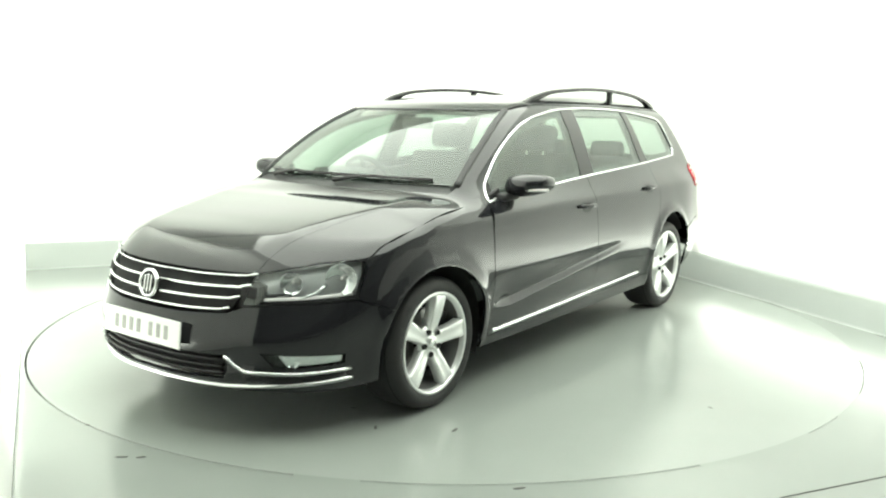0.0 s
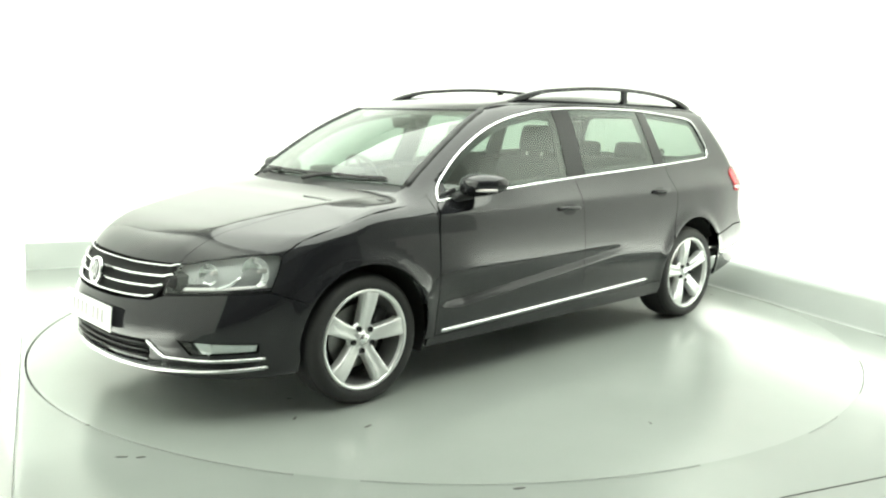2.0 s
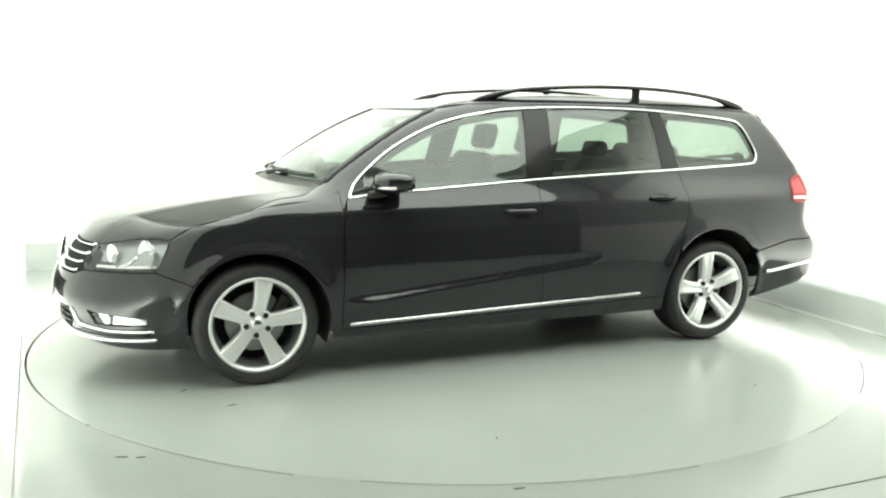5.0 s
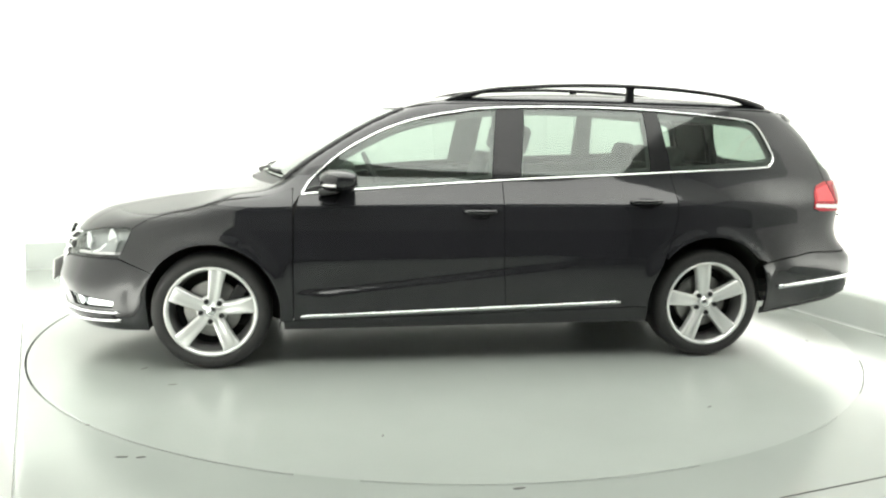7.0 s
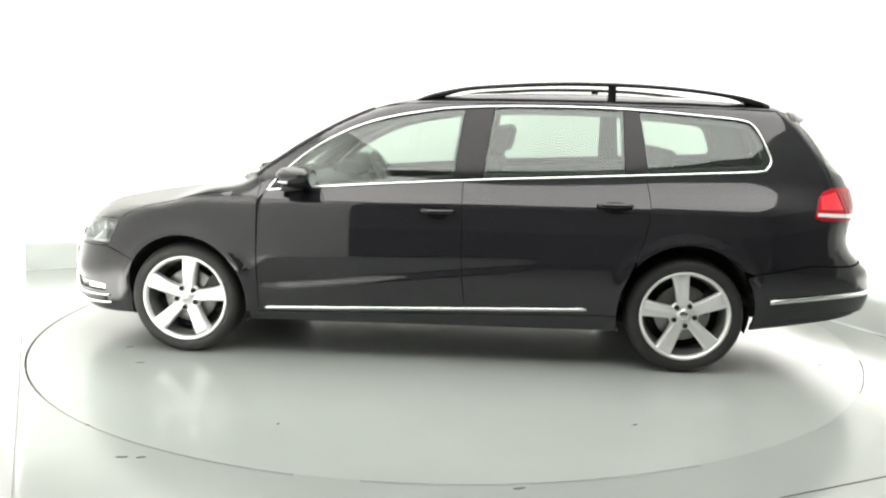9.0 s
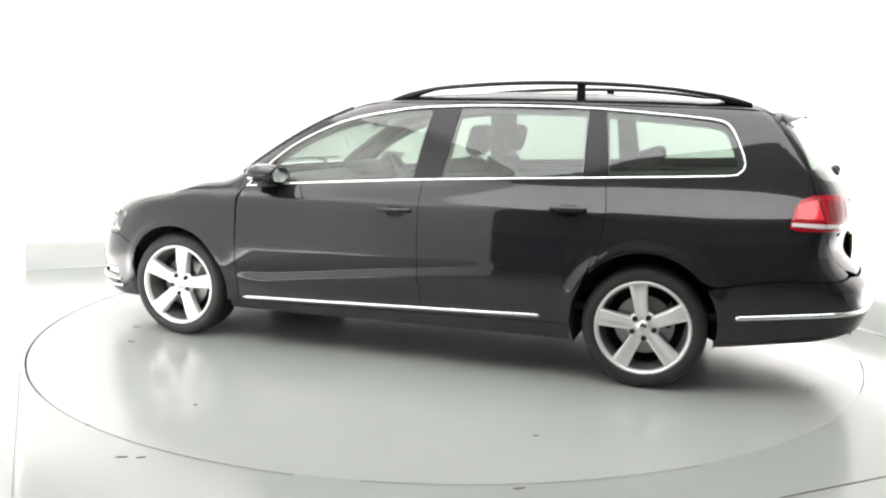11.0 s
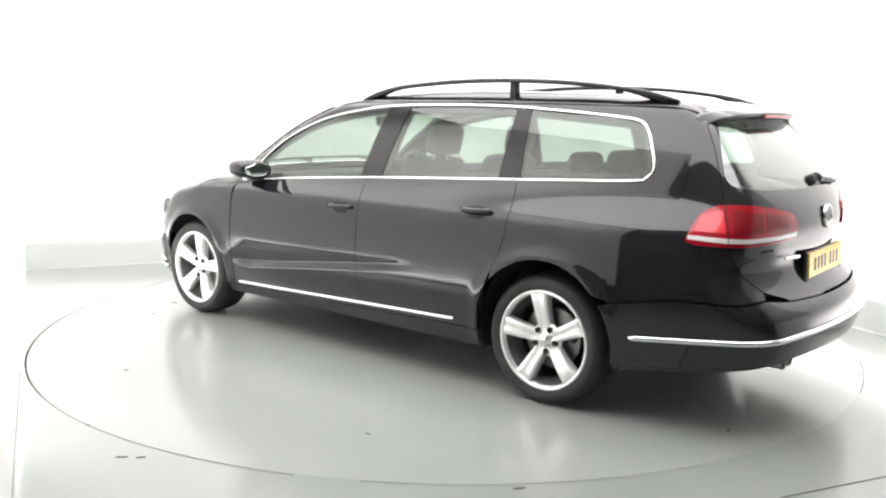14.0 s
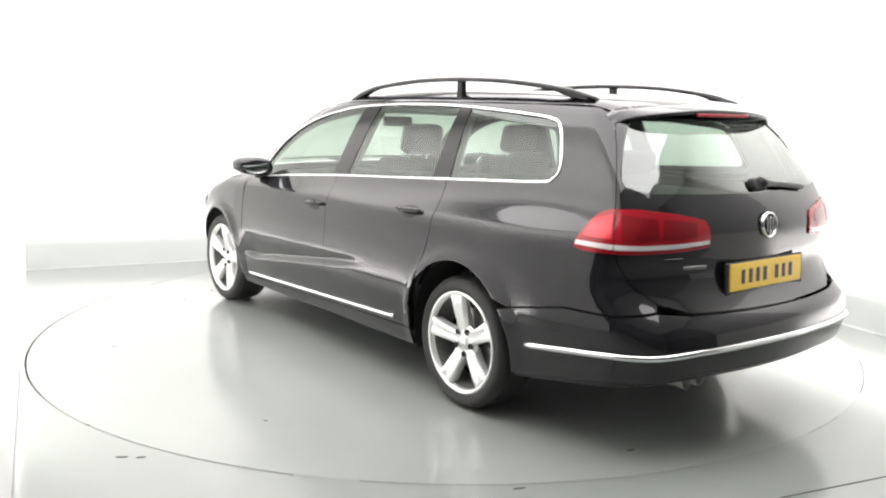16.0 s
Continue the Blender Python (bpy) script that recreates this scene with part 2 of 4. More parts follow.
# ---- the car's outer skin: one smooth closed form, x forward, y to its left, z up ----
def curve(*knots):
    """A smooth curve through (x, value) knots."""
    k = np.array(sorted(knots), float)
    xs, vs = k[:, 0], k[:, 1]
    slope = np.gradient(vs, xs)

    def value(x):
        x = np.clip(np.asarray(x, float), xs[0], xs[-1])
        i = np.clip(np.searchsorted(xs, x) - 1, 0, len(xs) - 2)
        h = xs[i + 1] - xs[i]
        u = (x - xs[i]) / h
        return ((2 * u**3 - 3 * u**2 + 1) * vs[i] + (u**3 - 2 * u**2 + u) * h * slope[i]
                + (3 * u**2 - 2 * u**3) * vs[i + 1] + (u**3 - u**2) * h * slope[i + 1])
    return value


TOP = curve((2.6, 0.40), (2.34, 0.575), (2.24, 0.672), (2.15, 0.736), (1.983, 0.805), (1.79, 0.852), (1.6, 0.887), (1.41, 0.916),
            (1.26, 0.938), (1.17, 0.972), (1.038, 1.052), (0.854, 1.158), (0.672, 1.254), (0.492, 1.334), (0.314, 1.396), (0.1, 1.434),
            (-0.3, 1.463), (-0.7, 1.470), (-1.1, 1.463), (-1.5, 1.447), (-1.9, 1.412), (-2.1, 1.380), (-2.4, 1.33))
SHIFT = curve((2.6, 0.0), (1.5, 0.0), (1.27, 0.02), (1.1, 0.12), (0.9, 0.10), (0.7, 0.078), (0.3, 0.045), (-0.2, 0.015), (-0.8, 0.0), (-2.6, 0.0))
CROWN = curve((2.6, 0.10), (2.0, 0.05), (1.6, 0.025), (1.3, 0.012), (1.1, 0.012), (0.3, 0.03), (-0.3, 0.045), (-2.6, 0.045))
SIDE = curve((0.10, 0.77), (0.16, 0.815), (0.20, 0.845), (0.25, 0.862), (0.30, 0.8685), (0.34, 0.873), (0.375, 0.8795), (0.405, 0.886), (0.43, 0.8925), (0.455, 0.898), (0.48, 0.9015),
             (0.52, 0.9035), (0.57, 0.9025), (0.63, 0.8992), (0.70, 0.8942), (0.78, 0.887), (0.84, 0.8795), (0.870, 0.8725), (0.888, 0.862), (0.93, 0.838), (0.97, 0.818), (1.03, 0.793),
             (1.1, 0.762), (1.2, 0.716), (1.3, 0.664), (1.38, 0.612), (1.46, 0.55), (1.6, 0.42))
PLAN_LOW = curve((2.5, 0.62), (2.3, 0.72), (2.0, 0.845), (1.8, 0.902), (1.5, 0.96), (1.2, 0.985), (0.8, 0.998), (-0.1, 1.0), (-1.0, 0.998), (-1.4, 0.985),
                 (-1.78, 0.957), (-1.985, 0.915), (-2.2, 0.858), (-2.5, 0.74))
PLAN_HIGH = curve((2.0, 0.80), (1.3, 0.865), (0.89, 0.922), (0.5, 0.972), (0.0, 0.992), (-0.4, 1.0), (-1.0, 0.985), (-1.4, 0.95), (-1.79, 0.905), (-2.1, 0.862), (-2.4, 0.80))
NOSE = curve((0.05, 2.02), (0.15, 2.14), (0.2, 2.22), (0.26, 2.276), (0.33, 2.279), (0.385, 2.286), (0.41, 2.289), (0.44, 2.284), (0.50, 2.265), (0.56, 2.245), (0.62, 2.225), (0.68, 2.185),
             (0.74, 2.15), (0.9, 2.05), (1.5, 1.7))
TAIL = curve((0.08, -2.12), (0.15, -2.2), (0.22, -2.28), (0.30, -2.40), (0.38, -2.445), (0.5, -2.452), (0.55, -2.435), (0.60, -2.385), (0.65, -2.34),
             (0.7, -2.318), (0.8, -2.322), (0.9, -2.325), (0.98, -2.298), (1.05, -2.26), (1.14, -2.188), (1.23, -2.112), (1.31, -2.038), (1.38, -1.965), (1.6, -1.72))


def ease(a, b, v):
    u = np.clip((v - a) / (b - a), 0, 1)
    return u * u * (3 - 2 * u)


def smax(a, b, k):
    return np.maximum(a, b) + np.maximum(k - np.abs(a - b), 0) ** 2 / (4 * k)


def skin(x, y, z):
    """Below 0 inside the body, above 0 outside."""
    y = np.abs(y)
    mix = ease(0.84, 1.02, z)
    wide = SIDE(z) * (PLAN_LOW(x) * (1 - mix) + PLAN_HIGH(x) * mix)
    # the scallop pressed into the lower doors: a shallow fall under a crease, then a ledge back out
    crease = 0.588 - 0.022 * np.clip((x + 0.5) / 1.3, 0, 1)
    ledge = 0.578 - 0.15 * np.clip((x + 0.6) / 1.35, 0, 1)
    deep = 0.23 * (crease - ledge) * ease(-0.65, -0.4, x) * ease(1.0, 0.75, x)
    wide = wide - deep * np.where(z > ledge, np.clip((crease - z) / (crease - ledge), 0, 1), 1 - ease(ledge, ledge - 0.042, z))
    for wx, wz in ((1.356, 0.31), (-1.35, 0.335)):
        d = np.hypot(x - wx, z - wz)
        wide = wide + 0.019 * np.exp(-((d - 0.36) / 0.04) ** 2) * ease(0.15, 0.35, z)
    g = y - wide
    flute = y - (0.60 - 0.22 * (x - 1.2))
    fall = 0.22 * ease(1.1, 1.45, x) * ease(2.25, 1.95, x) * (np.maximum(flute, 0) + np.maximum(0.018 - np.abs(flute), 0) ** 2 / 0.072)
    top = z - (TOP(x + SHIFT(x) * (y / 0.63) ** 2) - CROWN(x) * y * y - fall)
    front = x - (NOSE(z) - 0.37 * (y / 0.8) ** 2.4)
    rear = TAIL(z) + 0.215 * y * y + 0.13 * y**6 - x
    k = 0.045 + 0.025 * ease(1.35, 0.9, x) + 0.05 * ease(1.5, 1.9, x)
    low = 0.17 - z
    f = smax(g, top, k)
    f = smax(f, 0.8 * front, 0.11)
    f = smax(f, 0.9 * rear, 0.08)
    return smax(f, low, 0.03)


FORE, AFT, BEND = 1.3, -1.6, 0.85
FRONT_S, REAR_S = FORE + BEND * math.pi / 2, AFT - BEND * math.pi / 2


def girth(x, y):
    """The way round the car's plan at (x, y): x itself along the flank, on round the corners."""
    if x > FORE:
        return FORE + BEND * math.atan2(x - FORE, y)
    if x < AFT:
        return AFT - BEND * math.atan2(AFT - x, y)
    return x if y >= 0 else 9 - x


def spread(s, z, sink=0.0):
    """Points of the skin at the girth s and the height z."""
    s, z = np.asarray(s, float), np.asarray(z, float)
    a = np.where(s > FORE, (s - FORE) / BEND, np.where(s < AFT, (AFT - s) / BEND, 0))
    ox = np.clip(s, AFT, FORE)
    dx, dy = np.where(s > FORE, np.sin(a), -np.sin(a)), np.cos(a)
    lo, hi = np.zeros_like(s), np.full_like(s, 1.6)
    for _ in range(26):
        mid = (lo + hi) / 2
        inside = skin(ox + mid * dx, mid * dy, z) < -sink
        lo, hi = np.where(inside, mid, lo), np.where(inside, hi, mid)
    return np.stack([ox + lo * dx, lo * dy, z], -1)


def cover(x, y, sink=0.0):
    """Points of the skin straight above (x, y)."""
    x, y = np.asarray(x, float), np.asarray(y, float)
    lo, hi = np.full_like(x, 0.5), np.full_like(x, 1.7)
    for _ in range(26):
        mid = (lo + hi) / 2
        inside = skin(x, y, mid) < -sink
        lo, hi = np.where(inside, mid, lo), np.where(inside, hi, mid)
    return np.stack([x, y, lo], -1)


def normals(p):
    e = 0.009
    x, y, z = p[:, 0], p[:, 1], p[:, 2]
    g = np.stack([skin(x + e, y, z) - skin(x - e, y, z), skin(x, y + e, z) - skin(x, y - e, z), skin(x, y, z + e) - skin(x, y, z - e)], -1)
    return g / np.maximum(np.linalg.norm(g, axis=1), 1e-9)[:, None]


# ---- the studio: a white room set askew to the view, its added unseen walls dark behind the camera ----
LEFT, FAR, RIGHT = (-3.56, 1.61), (1.311, 3.838), (3.42, -1.449)
SKIRT, FOOT = 0.20, 0.16
COVERED = ((-18, 150, 0.0), (-66, -50, 0.0), (-43, -33, 0.0), (-103, -97, 0.0), (-50, -43, 0.0065), (-33, -18, 0.0065), (-97, -66, 0.0085), (150, 180, 0.0095))
HEIGHT, RADIUS = 3.6, 2.467


def wall(name, a, b, mat, label, z0=0.0, z1=HEIGHT, thick=0.12):
    """An upright wall from a to b, its thickness away from the room."""
    a, b = Vector(a), Vector(b)
    d = (b - a).normalized()
    out = Vector((-d.y, d.x)) * thick
    verts = [(q.x, q.y, z) for z in (z0, z1) for q in (a, b, b + out, a + out)]
    faces = [(0, 1, 5, 4), (1, 2, 6, 5), (2, 3, 7, 6), (3, 0, 4, 7), (4, 5, 6, 7), (3, 2, 1, 0)]
    return tagged(solid(name, verts, faces, mat, smooth=False), label, "wall", kind="structure")


wall("wall_left", (-1.20, -3.24), LEFT, WALL, "plain white painted studio wall beside the turntable")
u, w = (Vector(LEFT) - Vector(FAR)).normalized(), (Vector(RIGHT) - Vector(FAR)).normalized()
COVE = [Vector(FAR) + u * 2.2 * (1 - i / 12) ** 2 + w * 2.2 * (i / 12) ** 2 for i in range(13)]
wall("wall_back", LEFT, COVE[0], WALL, "plain white painted studio wall behind the turntable", SKIRT)
wall("wall_right", COVE[-1], RIGHT, WALL, "plain white painted studio wall beside the turntable", SKIRT)
cove_verts = [(q.x, q.y, z) for z in (SKIRT, HEIGHT) for q in COVE]
tagged(solid("wall_cove", cove_verts, [(i, i + 1, i + 14, i + 13) for i in range(12)], WALL), "rounded white corner of the studio wall", "wall", kind="structure")
# the floor's grey paint runs up a rounded skirting at the foot of these walls
skirt_line = [Vector(LEFT) + (Vector(LEFT) - COVE[0]).normalized() * 0.1] + COVE + [Vector(RIGHT)]
skirt_verts, skirt_faces = [], []
for i, q in enumerate(skirt_line):
    d = (skirt_line[min(i + 1, len(skirt_line) - 1)] - skirt_line[max(i - 1, 0)]).normalized()
    into = Vector((d.y, -d.x))
    for off, z in ((0.003, 1.0), (0.008, 0.97), (0.128, 0.06), (0.139, 0.015), (0.16, 0.002)):
        p = q + into * off
        skirt_verts.append((p.x, p.y, (SKIRT + 0.002) * z))
    skirt_verts.append((q.x - into.x * 0.05, q.y - into.y * 0.05, SKIRT + 0.002))
for i in range(len(skirt_line) - 1):
    skirt_faces += [(i * 6 + j, i * 6 + 6 + j, i * 6 + 7 + j, i * 6 + j + 1) for j in range(4)] + [(i * 6 + 5, i * 6 + 11, i * 6 + 6, i * 6)]
tagged(solid("baseboard", skirt_verts, skirt_faces, SKIRTING), "pale grey sloped skirting at the wall's foot", "skirting", kind="structure")
# out of view from here: wall parts added to shape reflections in the paint
wall("wall_right", RIGHT, (4.2, -3.4), WALL, "unseen low white wall part added for reflections on the car", 0.0, 0.8)
wall("wall_right", RIGHT, (4.2, -3.4), PALE_WALL, "unseen pale grey upper wall part added for reflections on the car", 0.8)
rear = [(4.2, -3.4), (5.0, -7.6), (-2.6, -7.6), (-2.6, -4.6), (-1.20, -3.24)]
for a, b in zip(rear, rear[1:]):
    wall("wall_rear", a, b, DARK_WALL, "unseen dark lower rear wall added for reflections on the car", 0.0, 0.95)
    wall("wall_rear", a, b, GREY_WALL, "unseen grey upper rear wall added for reflections on the car", 0.95)
tagged(solid("ceiling", [(-6, -8, HEIGHT), (-6, 7, HEIGHT), (6.5, 7, HEIGHT), (6.5, -8, HEIGHT), (-6, -8, HEIGHT + .1), (-6, 7, HEIGHT + .1), (6.5, 7, HEIGHT + .1), (6.5, -8, HEIGHT + .1)],
             [(0, 1, 2, 3), (7, 6, 5, 4), (0, 4, 5, 1), (1, 5, 6, 2), (2, 6, 7, 3), (3, 7, 4, 0)], WALL, smooth=False), "white painted studio ceiling", "ceiling", kind="structure")


def ring(r, n=180):
    return [(r * math.cos(2 * math.pi * i / n), r * math.sin(2 * math.pi * i / n)) for i in range(n)]


v2, tri = flat_mesh([(-6, -8), (6.5, -8), (6.5, 7), (-6, 7)], [ring(RADIUS + 0.009)], 0.9)
k = len(v2)
# the floor sheet, with the turntable's well let into it
rim = ring(RADIUS + 0.009)
verts = [(x, y, 0) for x, y in v2] + [(x, y, z) for z in (0, -0.05) for x, y in rim]
n = len(rim)
floor_faces = [tuple(q) for q in tri] + [(k + i, k + (i + 1) % n, k + n + (i + 1) % n, k + n + i) for i in range(n)]
tagged(solid("floor", verts, floor_faces, FLOOR, smooth=False), "glossy pale grey painted studio floor", "floor", kind="structure")
tagged(solid("turntable_well", [(x, y, -0.05) for x, y in ring(RADIUS + 0.02, 90)], [tuple(range(90))], GAP, smooth=False), "dark well under the turntable's edge", "floor", kind="structure")

vt, ft = lathe([(0.001, 0.0), (0.8, 0.0), (1.6, 0.0), (RADIUS - 0.003, 0.0), (RADIUS, -0.003), (RADIUS, -0.04)], 180)
turntable = tagged(solid("turntable", [(x, -z, y) for x, y, z in vt], [f[::-1] for f in ft], DISC, smooth=False),
                   "round pale grey glossy turntable set flush in floor", "turntable")


def scuff(x, y, length, wide, turn):
    bm = bmesh.new()
    bmesh.ops.create_uvsphere(bm, u_segments=12, v_segments=6, radius=0.5, matrix=pose(x, y, 0.001, 0, 0, turn) @ Matrix.Diagonal((length, wide, 0.004, 1)))
    return tagged(part("floor_scuff", bm, SCUFF, None), "small dark scuff mark on pale floor", "scuff mark", "scuffs on the floor")


for s in ((-1.25, -2.275, 0.055, 0.012, 5), (-1.175, -2.275, 0.04, 0.014, 20), (0.28, -2.49, 0.05, 0.016, 15), (-1.52, -1.95, 0.02, 0.012, 0)):
    scuff(*s)


for x, y, size, turn in ((1.721, 0.897, 0.045, 40), (1.53, 1.18, 0.05, 10), (-2.144, 0.685, 0.04, 80), (1.60, 0.66, 0.035, 120), (-1.0, 1.75, 0.03, 30), (0.55, 1.95, 0.025, 75)):
    mark = scuff(x, y, size, size * 0.3, turn)
    mark.name, mark.parent = "tyre_mark", turntable
    for key in ("label", "category", "group"):
        del mark[key]


def floor_joint(a, b, wide):
    a, b = Vector((*a, 0)), Vector((*b, 0))
    d = b - a
    m = Matrix.Translation((a + b) / 2 + Vector((0, 0, 0.0005))) @ Matrix.Rotation(math.atan2(d.y, d.x), 4, "Z")
    return tagged(part("floor_joint", block(d.length, wide, 0.003, m), SCUFF, None), "thin dark joint line in painted floor", "floor joint", kind="structure")


floor_joint((1.21, -2.53), (1.74, -2.31), 0.005)
along = (Vector(RIGHT) - Vector(FAR)).normalized()
foot_at = Vector(FAR) + Vector((along.y, -along.x)) * (FOOT + 0.004)
for near, far in ((3.05, 3.45), (4.25, 4.42)):
    floor_joint(foot_at + along * near, foot_at + along * far, 0.006)


def gap_cover(a0, a1, slot):
    """A floor-coloured strip added over an arc of the joint round the turntable, to fade its line."""
    n_ = max(4, int((a1 - a0) / 2))
    v_, f_ = [], []
    for i in range(n_ + 1):
        a = radians(a0 + (a1 - a0) * i / n_)
        v_ += [(r * math.cos(a), r * math.sin(a), z) for r, z in ((RADIUS - 0.004 + slot, 0.0002), (RADIUS - 0.003 + slot, 0.0008), (RADIUS + 0.0105, 0.0008))]
    for i in range(n_):
        f_ += [(3 * i + k_, 3 * i + k_ + 1, 3 * i + k_ + 4, 3 * i + k_ + 3) for k_ in range(2)]
    return tagged(solid("gap_cover", v_, f_, FLOOR, smooth=False), "added floor-coloured strip over the turntable joint", "floor joint", kind="structure")


for a0, a1, slot in COVERED:
    gap_cover(a0, a1, slot)

# ---- the car ----
car = tagged(new("estate_car"), "glossy black estate car with chrome trim on turntable", "car")

# lines that its panels share
DLO = [(0.889, 0.915), (0.839, 0.990), (0.688, 1.120), (0.533, 1.212), (0.377, 1.279), (0.220, 1.322), (0.066, 1.349), (-0.089, 1.370), (-0.398, 1.384),
       (-0.704, 1.385), (-1.006, 1.378), (-1.306, 1.359), (-1.545, 1.339), (-1.670, 1.325), (-1.727, 1.308), (-1.768, 1.267), (-1.790, 1.224),
       (-1.811, 1.172), (-1.823, 1.128), (-1.814, 1.099), (-1.786, 1.076), (-1.729, 1.063), (-1.295, 1.043), (-0.708, 1.017), (-0.172, 0.991), (0.622, 0.939)]


def sweep(y, at):
    """Where the screen's foot (or the bonnet's back edge) lies at y."""
    x = np.full_like(np.asarray(y, float), at)
    for _ in range(40):
        x = at - SHIFT(x) * (np.asarray(y, float) / 0.63) ** 2
    return x


ROOF_EDGE = [(0.346, 0.553), (0.15, 0.575), (-0.1, 0.59), (-0.5, 0.597), (-1.0, 0.59), (-1.5, 0.565), (-1.85, 0.535), (-1.95, 0.505)]
SCREEN_EDGE = [(float(sweep(0.69, 1.125)), 0.69), (0.85, 0.668), (0.65, 0.630), (0.5, 0.592), (0.346, 0.553)]
BONNET_EDGE = [tuple(spread(np.array([2.165]), np.array([0.684]))[0][:2].tolist()), (1.95, 0.50), (1.8, 0.525), (1.655, 0.545), (1.45, 0.57), (1.3, 0.595), (1.17, 0.63), (float(sweep(0.685, 1.19)), 0.685)]
LAMP_TOP = [(1.742, 0.732), (1.79, 0.738), (1.85, 0.734), (1.98, 0.717), (2.07, 0.702), (2.165, 0.684)]
LAMP_XY = [tuple(p[:2]) for p in spread(*np.array(LAMP_TOP).T).tolist()]
WING_EDGE = [LAMP_XY[0], (1.65, 0.797), (1.5, 0.808), (1.3, 0.815), (1.1, 0.808), (0.935, 0.785)]


def flowing(pts, n=5):
    """A smooth line through the points of a closed outline, its first corner kept."""
    p, out = np.array([pts[0]] + list(pts) + [pts[0]] * 2), []
    for i in range(1, len(p) - 2):
        a, b, c, d = p[i - 1], p[i], p[i + 1], p[i + 2]
        for k in range(n):
            u = k / n
            out.append(tuple((0.5 * (2 * b + (c - a) * u + (2 * a - 5 * b + 4 * c - d) * u**2 + (3 * b - a - 3 * c + d) * u**3)).tolist()))
    return out


def on_flank(pts):
    """The same line, told as girth and height."""
    p = cover(*np.array(pts).T)
    return [(girth(x, y), z) for x, y, z in p]


def arch(cx, cz, r, a0, a1, y=0.87, n=26):
    out = []
    for i in range(n + 1):
        a = radians(a0 + (a1 - a0) * i / n)
        out.append((girth(cx + r * math.cos(a), y), cz + r * math.sin(a)))
    return out


FRONT_ARCH = arch(1.356, 0.312, 0.352, -12, 190)
REAR_ARCH = arch(-1.352, 0.335, 0.355, -16, 196)


